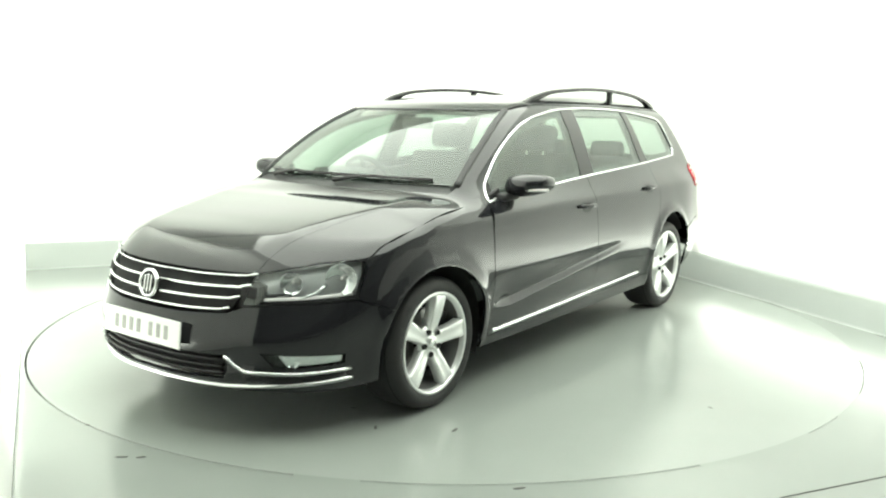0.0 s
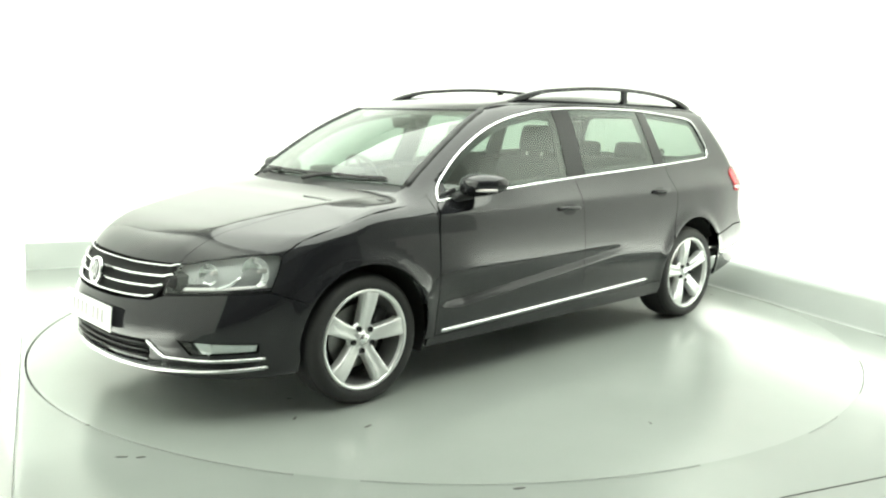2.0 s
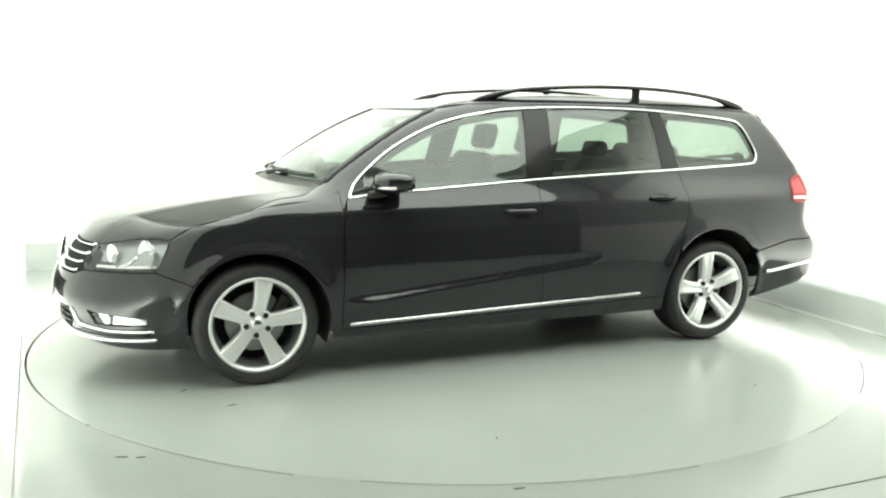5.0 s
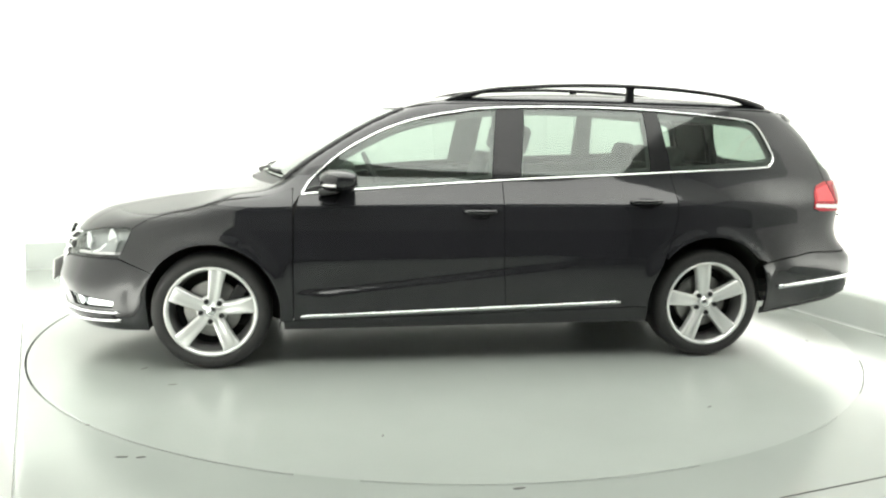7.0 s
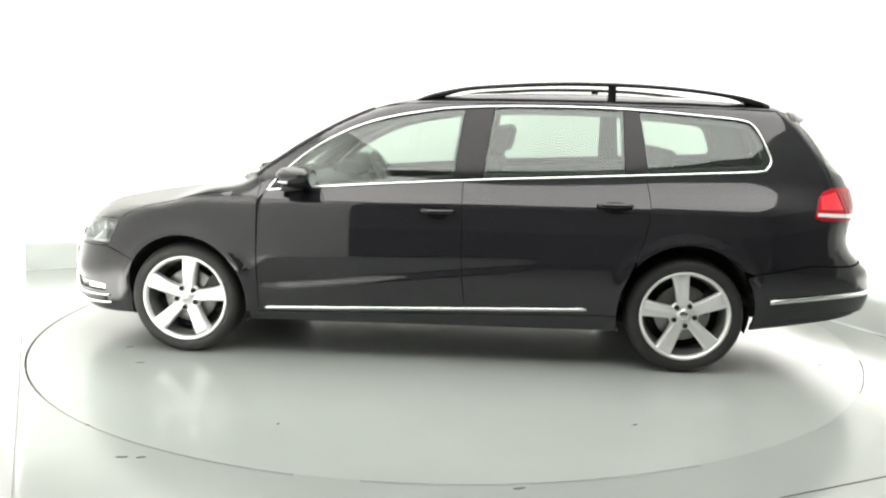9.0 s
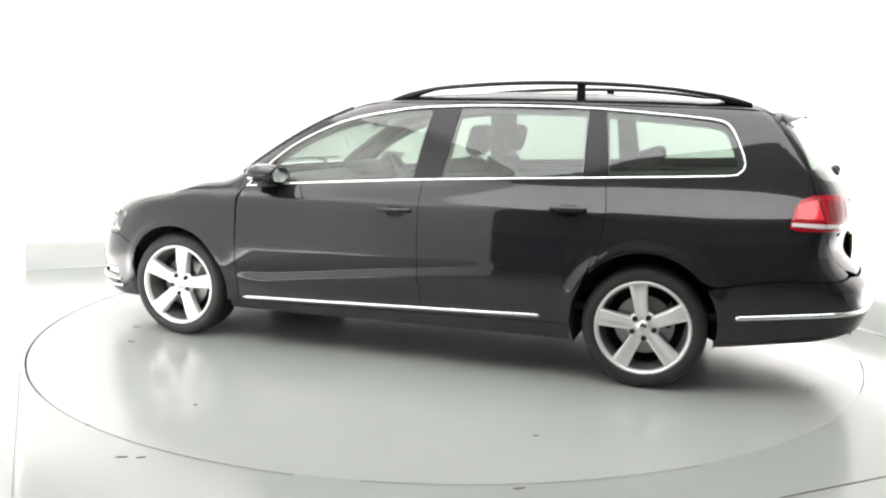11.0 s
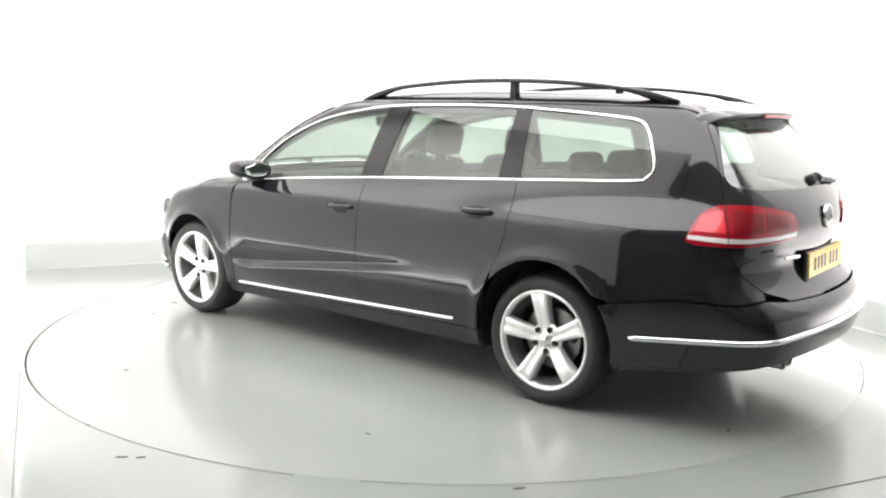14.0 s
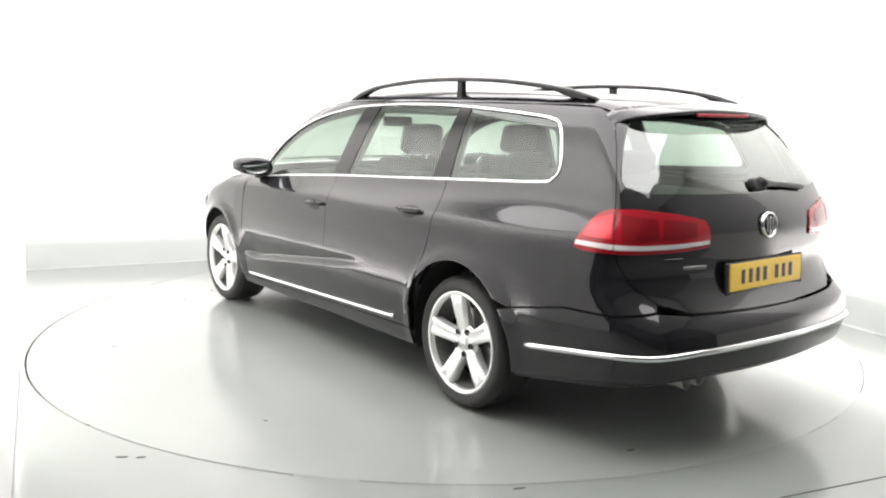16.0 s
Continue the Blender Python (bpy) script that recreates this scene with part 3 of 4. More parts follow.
def build_body():
    screen_s, roof_s = on_flank(SCREEN_EDGE), on_flank(ROOF_EDGE)
    wing_s = on_flank(WING_EDGE)
    fa = [p for p in FRONT_ARCH]
    split = min(range(len(fa)), key=lambda i: abs(fa[i][1] - 0.50) + (0 if fa[i][0] > 1.4 else 9))
    door_foot = lambda s: 0.255 + (0.935 - s) * 0.024
    below = lambda s: float(np.interp(s, [p[0] for p in DLO[21:]] + [DLO[0][0]], [p[1] for p in DLO[21:]] + [DLO[0][1]]))
    low_line = [(-0.172, below(-0.172)), (0.2, below(0.2)), (0.622, 0.939), (0.889, 0.915)]
    rear_low = [(-1.13, below(-1.13)), (-0.708, 1.017), (-0.172, below(-0.172))]
    for side in (1, -1):
        # front wing: its flank and its crown, one sheet each, meeting along the shoulder
        wing = new("front_wing")
        wing.parent = car
        flank = [(0.937, 0.25), (0.937, 0.54), (0.935, 0.80)] + wing_s[::-1] + [(1.742, 0.70), (1.789, 0.581)] + fa[split:]
        panel("wing_flank", flank, PAINT, wing, side=side)
        crown = WING_EDGE + [(float(sweep(0.70, 1.125)), 0.70)] + BONNET_EDGE[:0:-1] + LAMP_XY[:0:-1]
        panel("wing_crown", crown, PAINT, wing, "t", side=side, gap=0.0)
        # doors
        front_door = panel("front_door", [(0.935, door_foot(0.935)), (0.935, 0.54), (0.928, 0.80), (0.905, 0.905)] + low_line[::-1]
                           + [(-0.172, 0.90), (-0.178, 0.5), (-0.19, 0.38), (-0.197, door_foot(-0.19))], PAINT, car, side=side, step=0.014)
        ra = [p for p in REAR_ARCH if p[0] > -1.2 and p[1] < 0.64]
        rear_door = panel("rear_door", [(-0.197, door_foot(-0.19)), (-0.19, 0.38), (-0.178, 0.5), (-0.172, 0.90)] + rear_low[::-1]
                          + [(-1.15, 0.90), (-1.145, 0.80), (-1.12, 0.70), (-1.085, 0.61), (-1.056, 0.535), (-1.012, 0.43), (-0.998, 0.335), (-0.998, door_foot(-0.998))], PAINT, car, side=side, step=0.014)
        # sill
        panel("sill", [(0.985, 0.203), (0.99, 0.25), (0.935, 0.255), (-0.975, 0.30), (-1.0, 0.30), (-1.0, 0.215)], PAINT, car, side=side)
        # body side: screen pillar, cant rail, rear pillar and quarter in one pressing
        arch_up = [p for p in REAR_ARCH if p[1] > 0.50 or p[0] < -1.4]
        arch_up = [p for p in arch_up if p[1] > 0.53 or p[0] > -1.4]
        outline = [(0.889, 0.915), (0.905, 0.905), (0.935, 0.86)] + [wing_s[-1]] + on_flank([(float(sweep(0.70, 1.125)), 0.70)]) + screen_s + roof_s[1:]
        outline += [(-2.085, 1.31), (-2.11, 1.22), (-2.125, 1.1), (-2.132, 0.996), (-2.136, 0.84), (-2.165, 0.76), (-2.205, 0.70), (-2.30, 0.63), (-2.30, 0.606), (-2.16, 0.59), (-1.964, 0.593), (-1.69, 0.545)]
        outline += [p for p in reversed(REAR_ARCH) if p[0] < -1.06 and p[1] > 0.54]
        outline += [(-1.085, 0.61), (-1.12, 0.70), (-1.145, 0.80), (-1.15, 0.90), (-1.13, below(-1.13)), (-1.295, 1.043)] + DLO[21:0:-1]
        panel("body_side", outline, PAINT, car, side=side, step=0.03)
        # side glass and the black pillar covers between
        shrunk = shrink(DLO, 0.004)
        top = curve(*[(s, z) for s, z in shrunk[1:15]])
        bot = lambda s: below(s) + 0.006
        def pane(name, s0b, s0t, s1b, s1t, mat, ahead=None, label="", lift=-0.006):
            up = [(s0t + (s1t - s0t) * i / 10, float(top(s0t + (s1t - s0t) * i / 10))) for i in range(11)]
            down = [(s1b + (s0b - s1b) * i / 6, bot(s1b + (s0b - s1b) * i / 6)) for i in range(7)]
            panel(name, up + down, mat, car, side=side, lift=lift, thick=0.004, gap=0.0016, label=label)
        pane("front_side_window", 0.80, 0.80, -0.115, -0.165, GLASS, label="green-tinted front door glass")
        panel("window_corner", [(0.885, 0.920), (0.845, 0.975), (0.80, float(top(0.80))), (0.80, bot(0.80))], GLOSS_BLACK, car, side=side, lift=-0.003, thick=0.006, gap=0.0)
        pane("door_pillar", -0.115, -0.165, -0.275, -0.325, GLOSS_BLACK, lift=-0.003)
        pane("rear_side_window", -0.275, -0.325, -1.02, -1.015, GLASS, label="green-tinted rear door glass")
        pane("quarter_pillar", -1.02, -1.015, -1.145, -1.10, GLOSS_BLACK, lift=-0.003)
        quarter = [(-1.10, float(top(-1.10)))] + [p for p in shrunk[11:22]] + [(-1.295, bot(-1.295)), (-1.145, bot(-1.145))]
        panel("quarter_window", quarter, GLASS, car, side=side, lift=-0.006, thick=0.006, gap=0.0, label="green-tinted rear quarter glass")
        strip("window_chrome", flowing(DLO), 0.0112, 0.006, CHROME, car, side, True, label="polished chrome window surround", step=0.02)
        strip("window_frame", flowing(shrink(DLO, 0.02)), 0.038, 0.002, PLASTIC, car, side, True, label="black rubber frame round the side glass", lift=-0.017, step=0.03)
        strip("sill_chrome", [(0.898, 0.277), (-0.19, 0.310), (-0.842, 0.330)], 0.018, 0.011, CHROME, car, side, label="chrome strip along the doors")
        # dark channels behind the shut lines
        for line in ([(0.936, 0.26), (0.936, 0.54), (0.93, 0.80), (0.90, 0.90)], [(-0.195, 0.31), (-0.19, 0.38), (-0.178, 0.5), (-0.172, 0.90), (-0.172, 0.98)],
                     [(-1.10, 0.62), (-1.12, 0.70), (-1.145, 0.80), (-1.15, 0.90), (-1.13, 1.02)], [(0.93, 0.258), (-0.98, 0.300)], [(1.70, 0.52), (1.785, 0.578), (2.2, 0.558)],
                     [(-1.70, 0.545), (-1.964, 0.59), (-2.16, 0.588), (-2.3, 0.61)], [(-2.09, 1.30), (-2.128, 1.1), (-2.136, 0.84), (-2.165, 0.76), (-2.205, 0.70), (-2.30, 0.63)]):
            strip("shut_channel", line, 0.045, 0.001, UNDER, car, side, lift=-0.015)
        for cx, cz in ((1.356, 0.32), (-1.352, 0.335)):
            v, f = [], []
            for i in range(25):
                a = math.pi * (i / 24 * 1.24 - 0.12)
                for y in (0.55, 0.76 if math.sin(a) < 0.45 and cx * math.cos(a) > 0 else 0.85):
                    v.append((cx + 0.362 * math.cos(a), y * side, cz + 0.362 * math.sin(a)))
                v.append((cx, 0.55 * side, cz))
            f = [(3 * i, 3 * i + 1, 3 * i + 4, 3 * i + 3) for i in range(24)] + [(3 * i, 3 * i + 3, 3 * i + 2) for i in range(24)]
            solid("wheel_housing", v, f, UNDER, car)
    # bonnet
    nose = [tuple(p[:2]) for p in spread(np.linspace(2.165, 2 * FRONT_S - 2.165, 25), np.full(25, 0.684))]
    edge = [(x, -y) for x, y in reversed(BONNET_EDGE)]
    back = [(float(sweep(y, 1.19)), y) for y in (0.6, 0.5, 0.4, 0.3, 0.2, 0.1, 0.0)]
    back = back + [(x, -y) for x, y in back[-2::-1]]
    panel("bonnet", nose + edge[::-1][1:] + back[::-1] + BONNET_EDGE[:0:-1], PAINT, car, "t", step=0.03)
    # scuttle, windscreen, roof
    base = [(float(sweep(y, 1.125)), y) for y in (0.69, 0.6, 0.5, 0.4, 0.3, 0.2, 0.1, 0.0)]
    base = base + [(x, -y) for x, y in base[-2::-1]]
    head = [(0.346, 0.553), (0.385, 0.36), (0.405, 0.18), (0.41, 0.0)]
    head = head + [(x, -y) for x, y in head[-2::-1]]
    panel("scuttle", [(float(sweep(0.69, 1.17)), 0.69)] + back + [(float(sweep(0.69, 1.17)), -0.69)] + base[::-1], PLASTIC, car, "t", lift=-0.012, gap=0.0)
    glass_out = base + [(x, -y) for x, y in SCREEN_EDGE[1:]] + head[-2:0:-1] + SCREEN_EDGE[:0:-1]
    panel("windscreen", glass_out, SCREEN, car, "t", lift=-0.002, thick=0.005, gap=0.002, label="pale green tinted laminated windscreen")
    strip("windscreen_seal", head, 0.014, 0.002, PLASTIC, car, domain="t")
    for flip in (1, -1):
        strip("windscreen_seal", [(x, y * flip) for x, y in SCREEN_EDGE], 0.036, 0.009, PLASTIC, car, domain="t")
        inner = np.array(SCREEN_EDGE) + (0.01, 0.0)
        bar = cover(inner[:, 0], inner[:, 1] - 0.012, 0.022) * (1, flip, 1)
        solid("pillar_trim", *tube(bar, 0.02, 8), TRIM, car)
    tail = [(-1.95, 0.505), (-1.962, 0.3), (-1.965, 0.0), (-1.962, -0.3), (-1.95, -0.505)]
    panel("roof", head[::-1] + ROOF_EDGE[1:-1] + tail + [(x, -y) for x, y in ROOF_EDGE[-2:0:-1]], PAINT, car, "t", step=0.04)
    # nose
    half = [(p[0], p[1]) for p in fa[split::-1] if p[1] > 0.24]
    low = [(1.68, 0.20), (1.80, 0.195), (2.0, 0.195), (2.3, 0.20), (FRONT_S, 0.20)]
    up = [(1.789, 0.578), (1.88, 0.575), (1.98, 0.571), (2.2, 0.556), (2.262, 0.532), (2.45, 0.522), (FRONT_S, 0.52)]
    left_half = up[::-1] + half + low
    mirror = [(2 * FRONT_S - s, z) for s, z in left_half[::-1]]
    intake = both([(2.262, 0.362), (2.255, 0.30), (2.275, 0.262)][::-1])
    fog_l = [(2.135, 0.375), (1.835, 0.357), (1.838, 0.318), (2.085, 0.312)]
    fog_r = [(2 * FRONT_S - s, z) for s, z in fog_l]
    panel("front_bumper", left_half[:-1] + mirror[1:-1], PAINT, car, holes=[intake, fog_l, fog_r], step=0.032)
    panel("lower_intake", both([(2.25, 0.25), (2.24, 0.30), (2.24, 0.375)]), UNDER, car, lift=-0.03, gap=0.0)
    for z in (0.285, 0.312, 0.339):
        strip("intake_slat", [(2.275, z), (FRONT_S, z + 0.002), (2 * FRONT_S - 2.275, z)], 0.010, 0.016, PLASTIC, car, lift=-0.022)
    grille = both([(2.262, 0.536), (2.245, 0.56), (2.165, 0.683), (2.3, 0.682), (2.45, 0.68)])
    panel("grille", grille, UNDER, car, lift=-0.018, gap=0.0)
    for s0, z in ((2.172, 0.677), (2.19, 0.636), (2.225, 0.592), (2.262, 0.546)):
        ends = [(s0 - 0.012, z + 0.006), (s0 + 0.03, z - 0.002), (2.4, z - 0.005), (FRONT_S, z - 0.006)]
        strip("grille_bar", ends + [(2 * FRONT_S - s, q) for s, q in ends[-2::-1]], 0.011 if z < 0.67 else 0.008, 0.012, CHROME, car, lift=-0.006)
    strip("bumper_chrome", [(1.805, 0.252), (1.95, 0.245), (2.1, 0.238), (2.27, 0.228), (2.45, 0.232), (FRONT_S, 0.234)] + [(2 * FRONT_S - s, z) for s, z in [(2.45, 0.232), (2.27, 0.228), (2.1, 0.238), (1.95, 0.245), (1.805, 0.252)]],
          0.016, 0.012, CHROME, car, label="chrome strip under the front bumper")
    for side in (1, -1):
        strip("fog_lamp_chrome", [(2.262, 0.362), (2.225, 0.322), (2.19, 0.297), (2.0, 0.289), (1.812, 0.292)], 0.014, 0.011, CHROME, car, side)
        strip("bumper_slot", [(2.20, 0.268), (2.0, 0.266), (1.83, 0.272)], 0.022, 0.002, GLOSS_BLACK, car, side)
    panel("front_valance", [(1.70, 0.185), (2.0, 0.18), (FRONT_S, 0.18), (2 * FRONT_S - 2.0, 0.18), (2 * FRONT_S - 1.70, 0.185),
          (2 * FRONT_S - 1.70, 0.215), (2 * FRONT_S - 2.0, 0.215), (FRONT_S, 0.215), (2.0, 0.215), (1.70, 0.215)], PLASTIC, car, lift=-0.012, gap=0.0)
    # tail
    shut = [(-2.085, 1.31), (-2.11, 1.22), (-2.125, 1.1), (-2.132, 0.996), (-2.136, 0.84), (-2.165, 0.76), (-2.205, 0.70), (-2.30, 0.63), (-2.43, 0.592), (-2.7, 0.588)]
    pane_half = [(-2.16, 1.33), (-2.145, 1.25), (-2.142, 1.10), (-2.17, 1.062), (-2.28, 1.048), (-2.6, 1.04), (REAR_S + 0.02, 1.038)]
    rear_glass = rounded(both(pane_half), 0.03)
    gate_top = [(girth(x, y), z - 0.004) for x, y, z in cover(*np.array([(-1.952, 0.5), (-1.962, 0.3), (-1.964, 0.1)]).T)][::-1]
    panel("tailgate", both(gate_top + shut), PAINT, car, holes=[rear_glass], step=0.032)
    panel("rear_window", rear_glass, REAR_GLASS, car, lift=-0.005, thick=0.006, gap=0.0, label="green-tinted heated rear glass")
    seam = [(-1.69, 0.54), (-1.964, 0.588), (-2.16, 0.584), (-2.30, 0.60), (-2.43, 0.586), (-2.7, 0.582), (REAR_S + 0.05, 0.582)]
    foot = [(-1.70, 0.255), (-1.86, 0.275), (-2.1, 0.315), (-2.38, 0.352), (-2.7, 0.358), (REAR_S + 0.05, 0.358)]
    ra_back = [p for p in REAR_ARCH if p[0] < -1.5 and 0.26 < p[1] < 0.53]
    bumper = seam[::-1] + ra_back + foot
    panel("rear_bumper", bumper + [(2 * REAR_S - s, z) for s, z in bumper[::-1]], PAINT, car, step=0.035)
    strip("bumper_chrome", both([(-1.782, 0.398), (-2.0, 0.418), (-2.2, 0.437), (-2.45, 0.455), (-2.7, 0.462), (REAR_S + 0.05, 0.463)]), 0.024, 0.014, CHROME, car, label="chrome strip round the rear bumper")
    panel("rear_valance", [(-1.70, 0.23), (-1.915, 0.26), (-2.2, 0.30), (-2.5, 0.325), (REAR_S, 0.325), (2 * REAR_S + 2.5, 0.325), (2 * REAR_S + 2.2, 0.30), (2 * REAR_S + 1.915, 0.26), (2 * REAR_S + 1.70, 0.23),
           (2 * REAR_S + 1.70, 0.27), (2 * REAR_S + 1.915, 0.30), (2 * REAR_S + 2.2, 0.345), (2 * REAR_S + 2.5, 0.37), (REAR_S, 0.37), (-2.5, 0.37), (-2.2, 0.345), (-1.915, 0.30), (-1.70, 0.27)], PLASTIC, car, lift=-0.02, gap=0.0)


build_body()


# ---- wheels ----
def build_wheel(phase):
    """One alloy wheel, its outer face towards +y, centred on its hub's outer face."""
    w = new("wheel")
    t = lathe([(0.232, -0.205), (0.262, -0.222), (0.290, -0.222), (0.302, -0.205), (0.3075, -0.175), (0.308, -0.115), (0.3075, -0.055), (0.302, -0.024), (0.290, -0.004), (0.272, 0.004), (0.245, 0.0), (0.230, -0.012)], 96)
    solid("tyre", *t, RUBBER, w, "black low-profile road tyre")
    groove, gf = [], []
    for y in (-0.165, -0.125, -0.088, -0.05):
        g = lathe([(0.3060, y - 0.004), (0.3081, y), (0.3060, y + 0.004)], 64)
        gf += [tuple(i + len(groove) for i in f) for f in g[1]]
        groove += g[0]
    solid("tread_groove", groove, gf, UNDER, w)
    rim = lathe([(0.236, -0.015), (0.238, -0.004), (0.232, 0.001), (0.222, -0.004), (0.217, -0.018), (0.2155, -0.026)], 80)
    solid("rim", *rim, ALLOY, w, "silver alloy rim")
    # a darker grey than the alloy stands in for shade between the spokes
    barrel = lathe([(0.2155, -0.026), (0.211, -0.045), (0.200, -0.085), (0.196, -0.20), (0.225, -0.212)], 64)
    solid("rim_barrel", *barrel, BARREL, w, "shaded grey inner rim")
    # five broad spokes, dished towards the hub
    for i in range(5):
        a = radians(phase + 72 * i)
        u, n = Vector((math.cos(a), 0, math.sin(a))), Vector((-math.sin(a), 0, math.cos(a)))
        rows, faces = [], []
        for r, half, y in ((0.03, 0.022, -0.030), (0.06, 0.034, -0.030), (0.09, 0.033, -0.024), (0.13, 0.036, -0.014), (0.18, 0.041, -0.007), (0.212, 0.045, -0.006), (0.224, 0.047, -0.010)):
            for q, d in ((-1.0, -0.045), (-0.97, -0.004), (-0.80, 0.003), (-0.35, -0.001), (0, -0.003), (0.35, -0.001), (0.80, 0.003), (0.97, -0.004), (1.0, -0.045)):
                p = u * r + n * (q * half) + Vector((0, y + d, 0))
                rows.append(p)
        for k_ in range(6):
            faces += [(k_ * 9 + q, k_ * 9 + q + 1, k_ * 9 + q + 10, k_ * 9 + q + 9) for q in range(8)]
        solid("spoke", rows, faces, ALLOY, w)
        b = radians(phase + 72 * i + 36)
        bolt = lathe([(0.0005, -0.034), (0.009, -0.034), (0.011, -0.03), (0.013, -0.026), (0.014, -0.04)], 12)
        solid("wheel_bolt", [(x + 0.056 * math.cos(b), y + 0.006, z + 0.056 * math.sin(b)) for x, y, z in bolt[0]], bolt[1], PLASTIC, w)
    hub = lathe([(0.0005, -0.020), (0.024, -0.021), (0.030, -0.024), (0.032, -0.03), (0.050, -0.032), (0.075, -0.034), (0.082, -0.05)], 40)
    solid("hub", *hub, ALLOY, w)
    cap = lathe([(0.0005, -0.0185), (0.020, -0.019), (0.024, -0.022)], 24)
    solid("hub_cap", *cap, CHROME, w)
    disc = lathe([(0.05, -0.095), (0.145, -0.095), (0.150, -0.098), (0.150, -0.115), (0.05, -0.115)], 48)
    solid("brake_disc", *disc, STEEL, w)
    part("brake_caliper", block(0.13, 0.06, 0.07, pose(-0.125, -0.105, 0.06, 0, 60, 0), 0.012), PLASTIC, w)
    back = lathe([(0.0005, -0.15), (0.19, -0.15), (0.195, -0.12)], 32)
    solid("brake_shield", *back, UNDER, w)
    return w


for x, y, z, phase, turned in ((1.356, 0.862, 0.308, 171, 0), (-1.356, 0.862, 0.308, 82, 0), (1.356, -0.862, 0.308, 30, 180), (-1.356, -0.862, 0.308, 55, 180)):
    w = build_wheel(phase)
    w.parent = car
    w.matrix_basis = pose(x, y, z, 0, 0, turned)


# ---- lamps ----
def bowl(r, depth, n=24):
    return lathe([(0.0005, -depth), (r * 0.35, -depth * 0.9), (r * 0.7, -depth * 0.5), (r, 0.0), (r * 1.06, 0.002)], n)


def build_front_lamps():
    out = [(2.205, 0.562)] + LAMP_TOP[::-1] + [(1.748, 0.69), (1.787, 0.584), (1.88, 0.579), (1.98, 0.576)]
    for side in (1, -1):
        lamp = panel("headlight", out, LENS, car, side=side, lift=-0.001, thick=0.004, gap=0.002, label="clear headlight with twin chrome reflectors")
        panel("lamp_housing", out, LAMP_GREY, lamp, side=side, sink=0.035, thick=-0.028, gap=0.004)
        strip("lamp_surround", out, 0.007, 0.003, GLOSS_BLACK, lamp, side, True, lift=-0.004)
        for s, z, r in ((2.03, 0.650, 0.045), (1.845, 0.663, 0.062)):
            p = spread(np.array([s]), np.array([z]), 0.012)[0]
            d = Vector((0.86, 0.5, 0.05)).normalized()
            m = Matrix.Translation(p) @ d.to_track_quat("Y", "Z").to_matrix().to_4x4()
            v, f = bowl(r, 0.03)
            v = [m @ Vector(q) for q in v]
            solid("reflector", [(q.x, q.y * side, q.z) for q in v], f if side > 0 else [q[::-1] for q in f], SILVER, lamp)
            bulb = lathe([(0.0005, -0.012), (0.006, -0.015), (0.009, -0.022), (0.008, -0.040)], 12)
            v = [m @ Vector(q) for q in bulb[0]]
            solid("bulb", [(q.x, q.y * side, q.z) for q in v], bulb[1], WHITE_LENS, lamp)
        strip("light_bar", [(2.185, 0.580), (2.0, 0.592), (1.93, 0.594), (1.80, 0.60)], 0.024, 0.008, WHITE_LENS, lamp, side, lift=-0.03)
        strip("light_bar", [(2.0, 0.595), (1.945, 0.615), (1.90, 0.655)], 0.014, 0.008, SILVER, lamp, side, lift=-0.03)
        strip("light_bar", [(2.17, 0.605), (2.03, 0.612)], 0.014, 0.006, PLASTIC, lamp, side, lift=-0.03)
        fog = panel("fog_light", [(2.135, 0.375), (1.835, 0.357), (1.838, 0.318), (2.085, 0.312)], LENS, car, side=side, lift=-0.008, thick=0.004, gap=0.003, label="clear fog light in black recess")
        panel("fog_housing", [(2.135, 0.375), (1.835, 0.357), (1.838, 0.318), (2.085, 0.312)], GLOSS_BLACK, fog, side=side, sink=0.04, thick=-0.035, gap=0.0)
        panel("fog_reflector", [(2.075, 0.366), (1.845, 0.354), (1.85, 0.324), (2.045, 0.318)], SILVER, fog, side=side, sink=0.015, gap=0.0)
        p = spread(np.array([2.025]), np.array([0.34]), 0.01)[0]
        m = Matrix.Translation(p) @ Vector((0.9, 0.42, 0)).to_track_quat("Y", "Z").to_matrix().to_4x4()
        v, f = bowl(0.027, 0.02)
        v = [m @ Vector(q) for q in v]
        solid("reflector", [(q.x, q.y * side, q.z) for q in v], f if side > 0 else [q[::-1] for q in f], SILVER, fog)


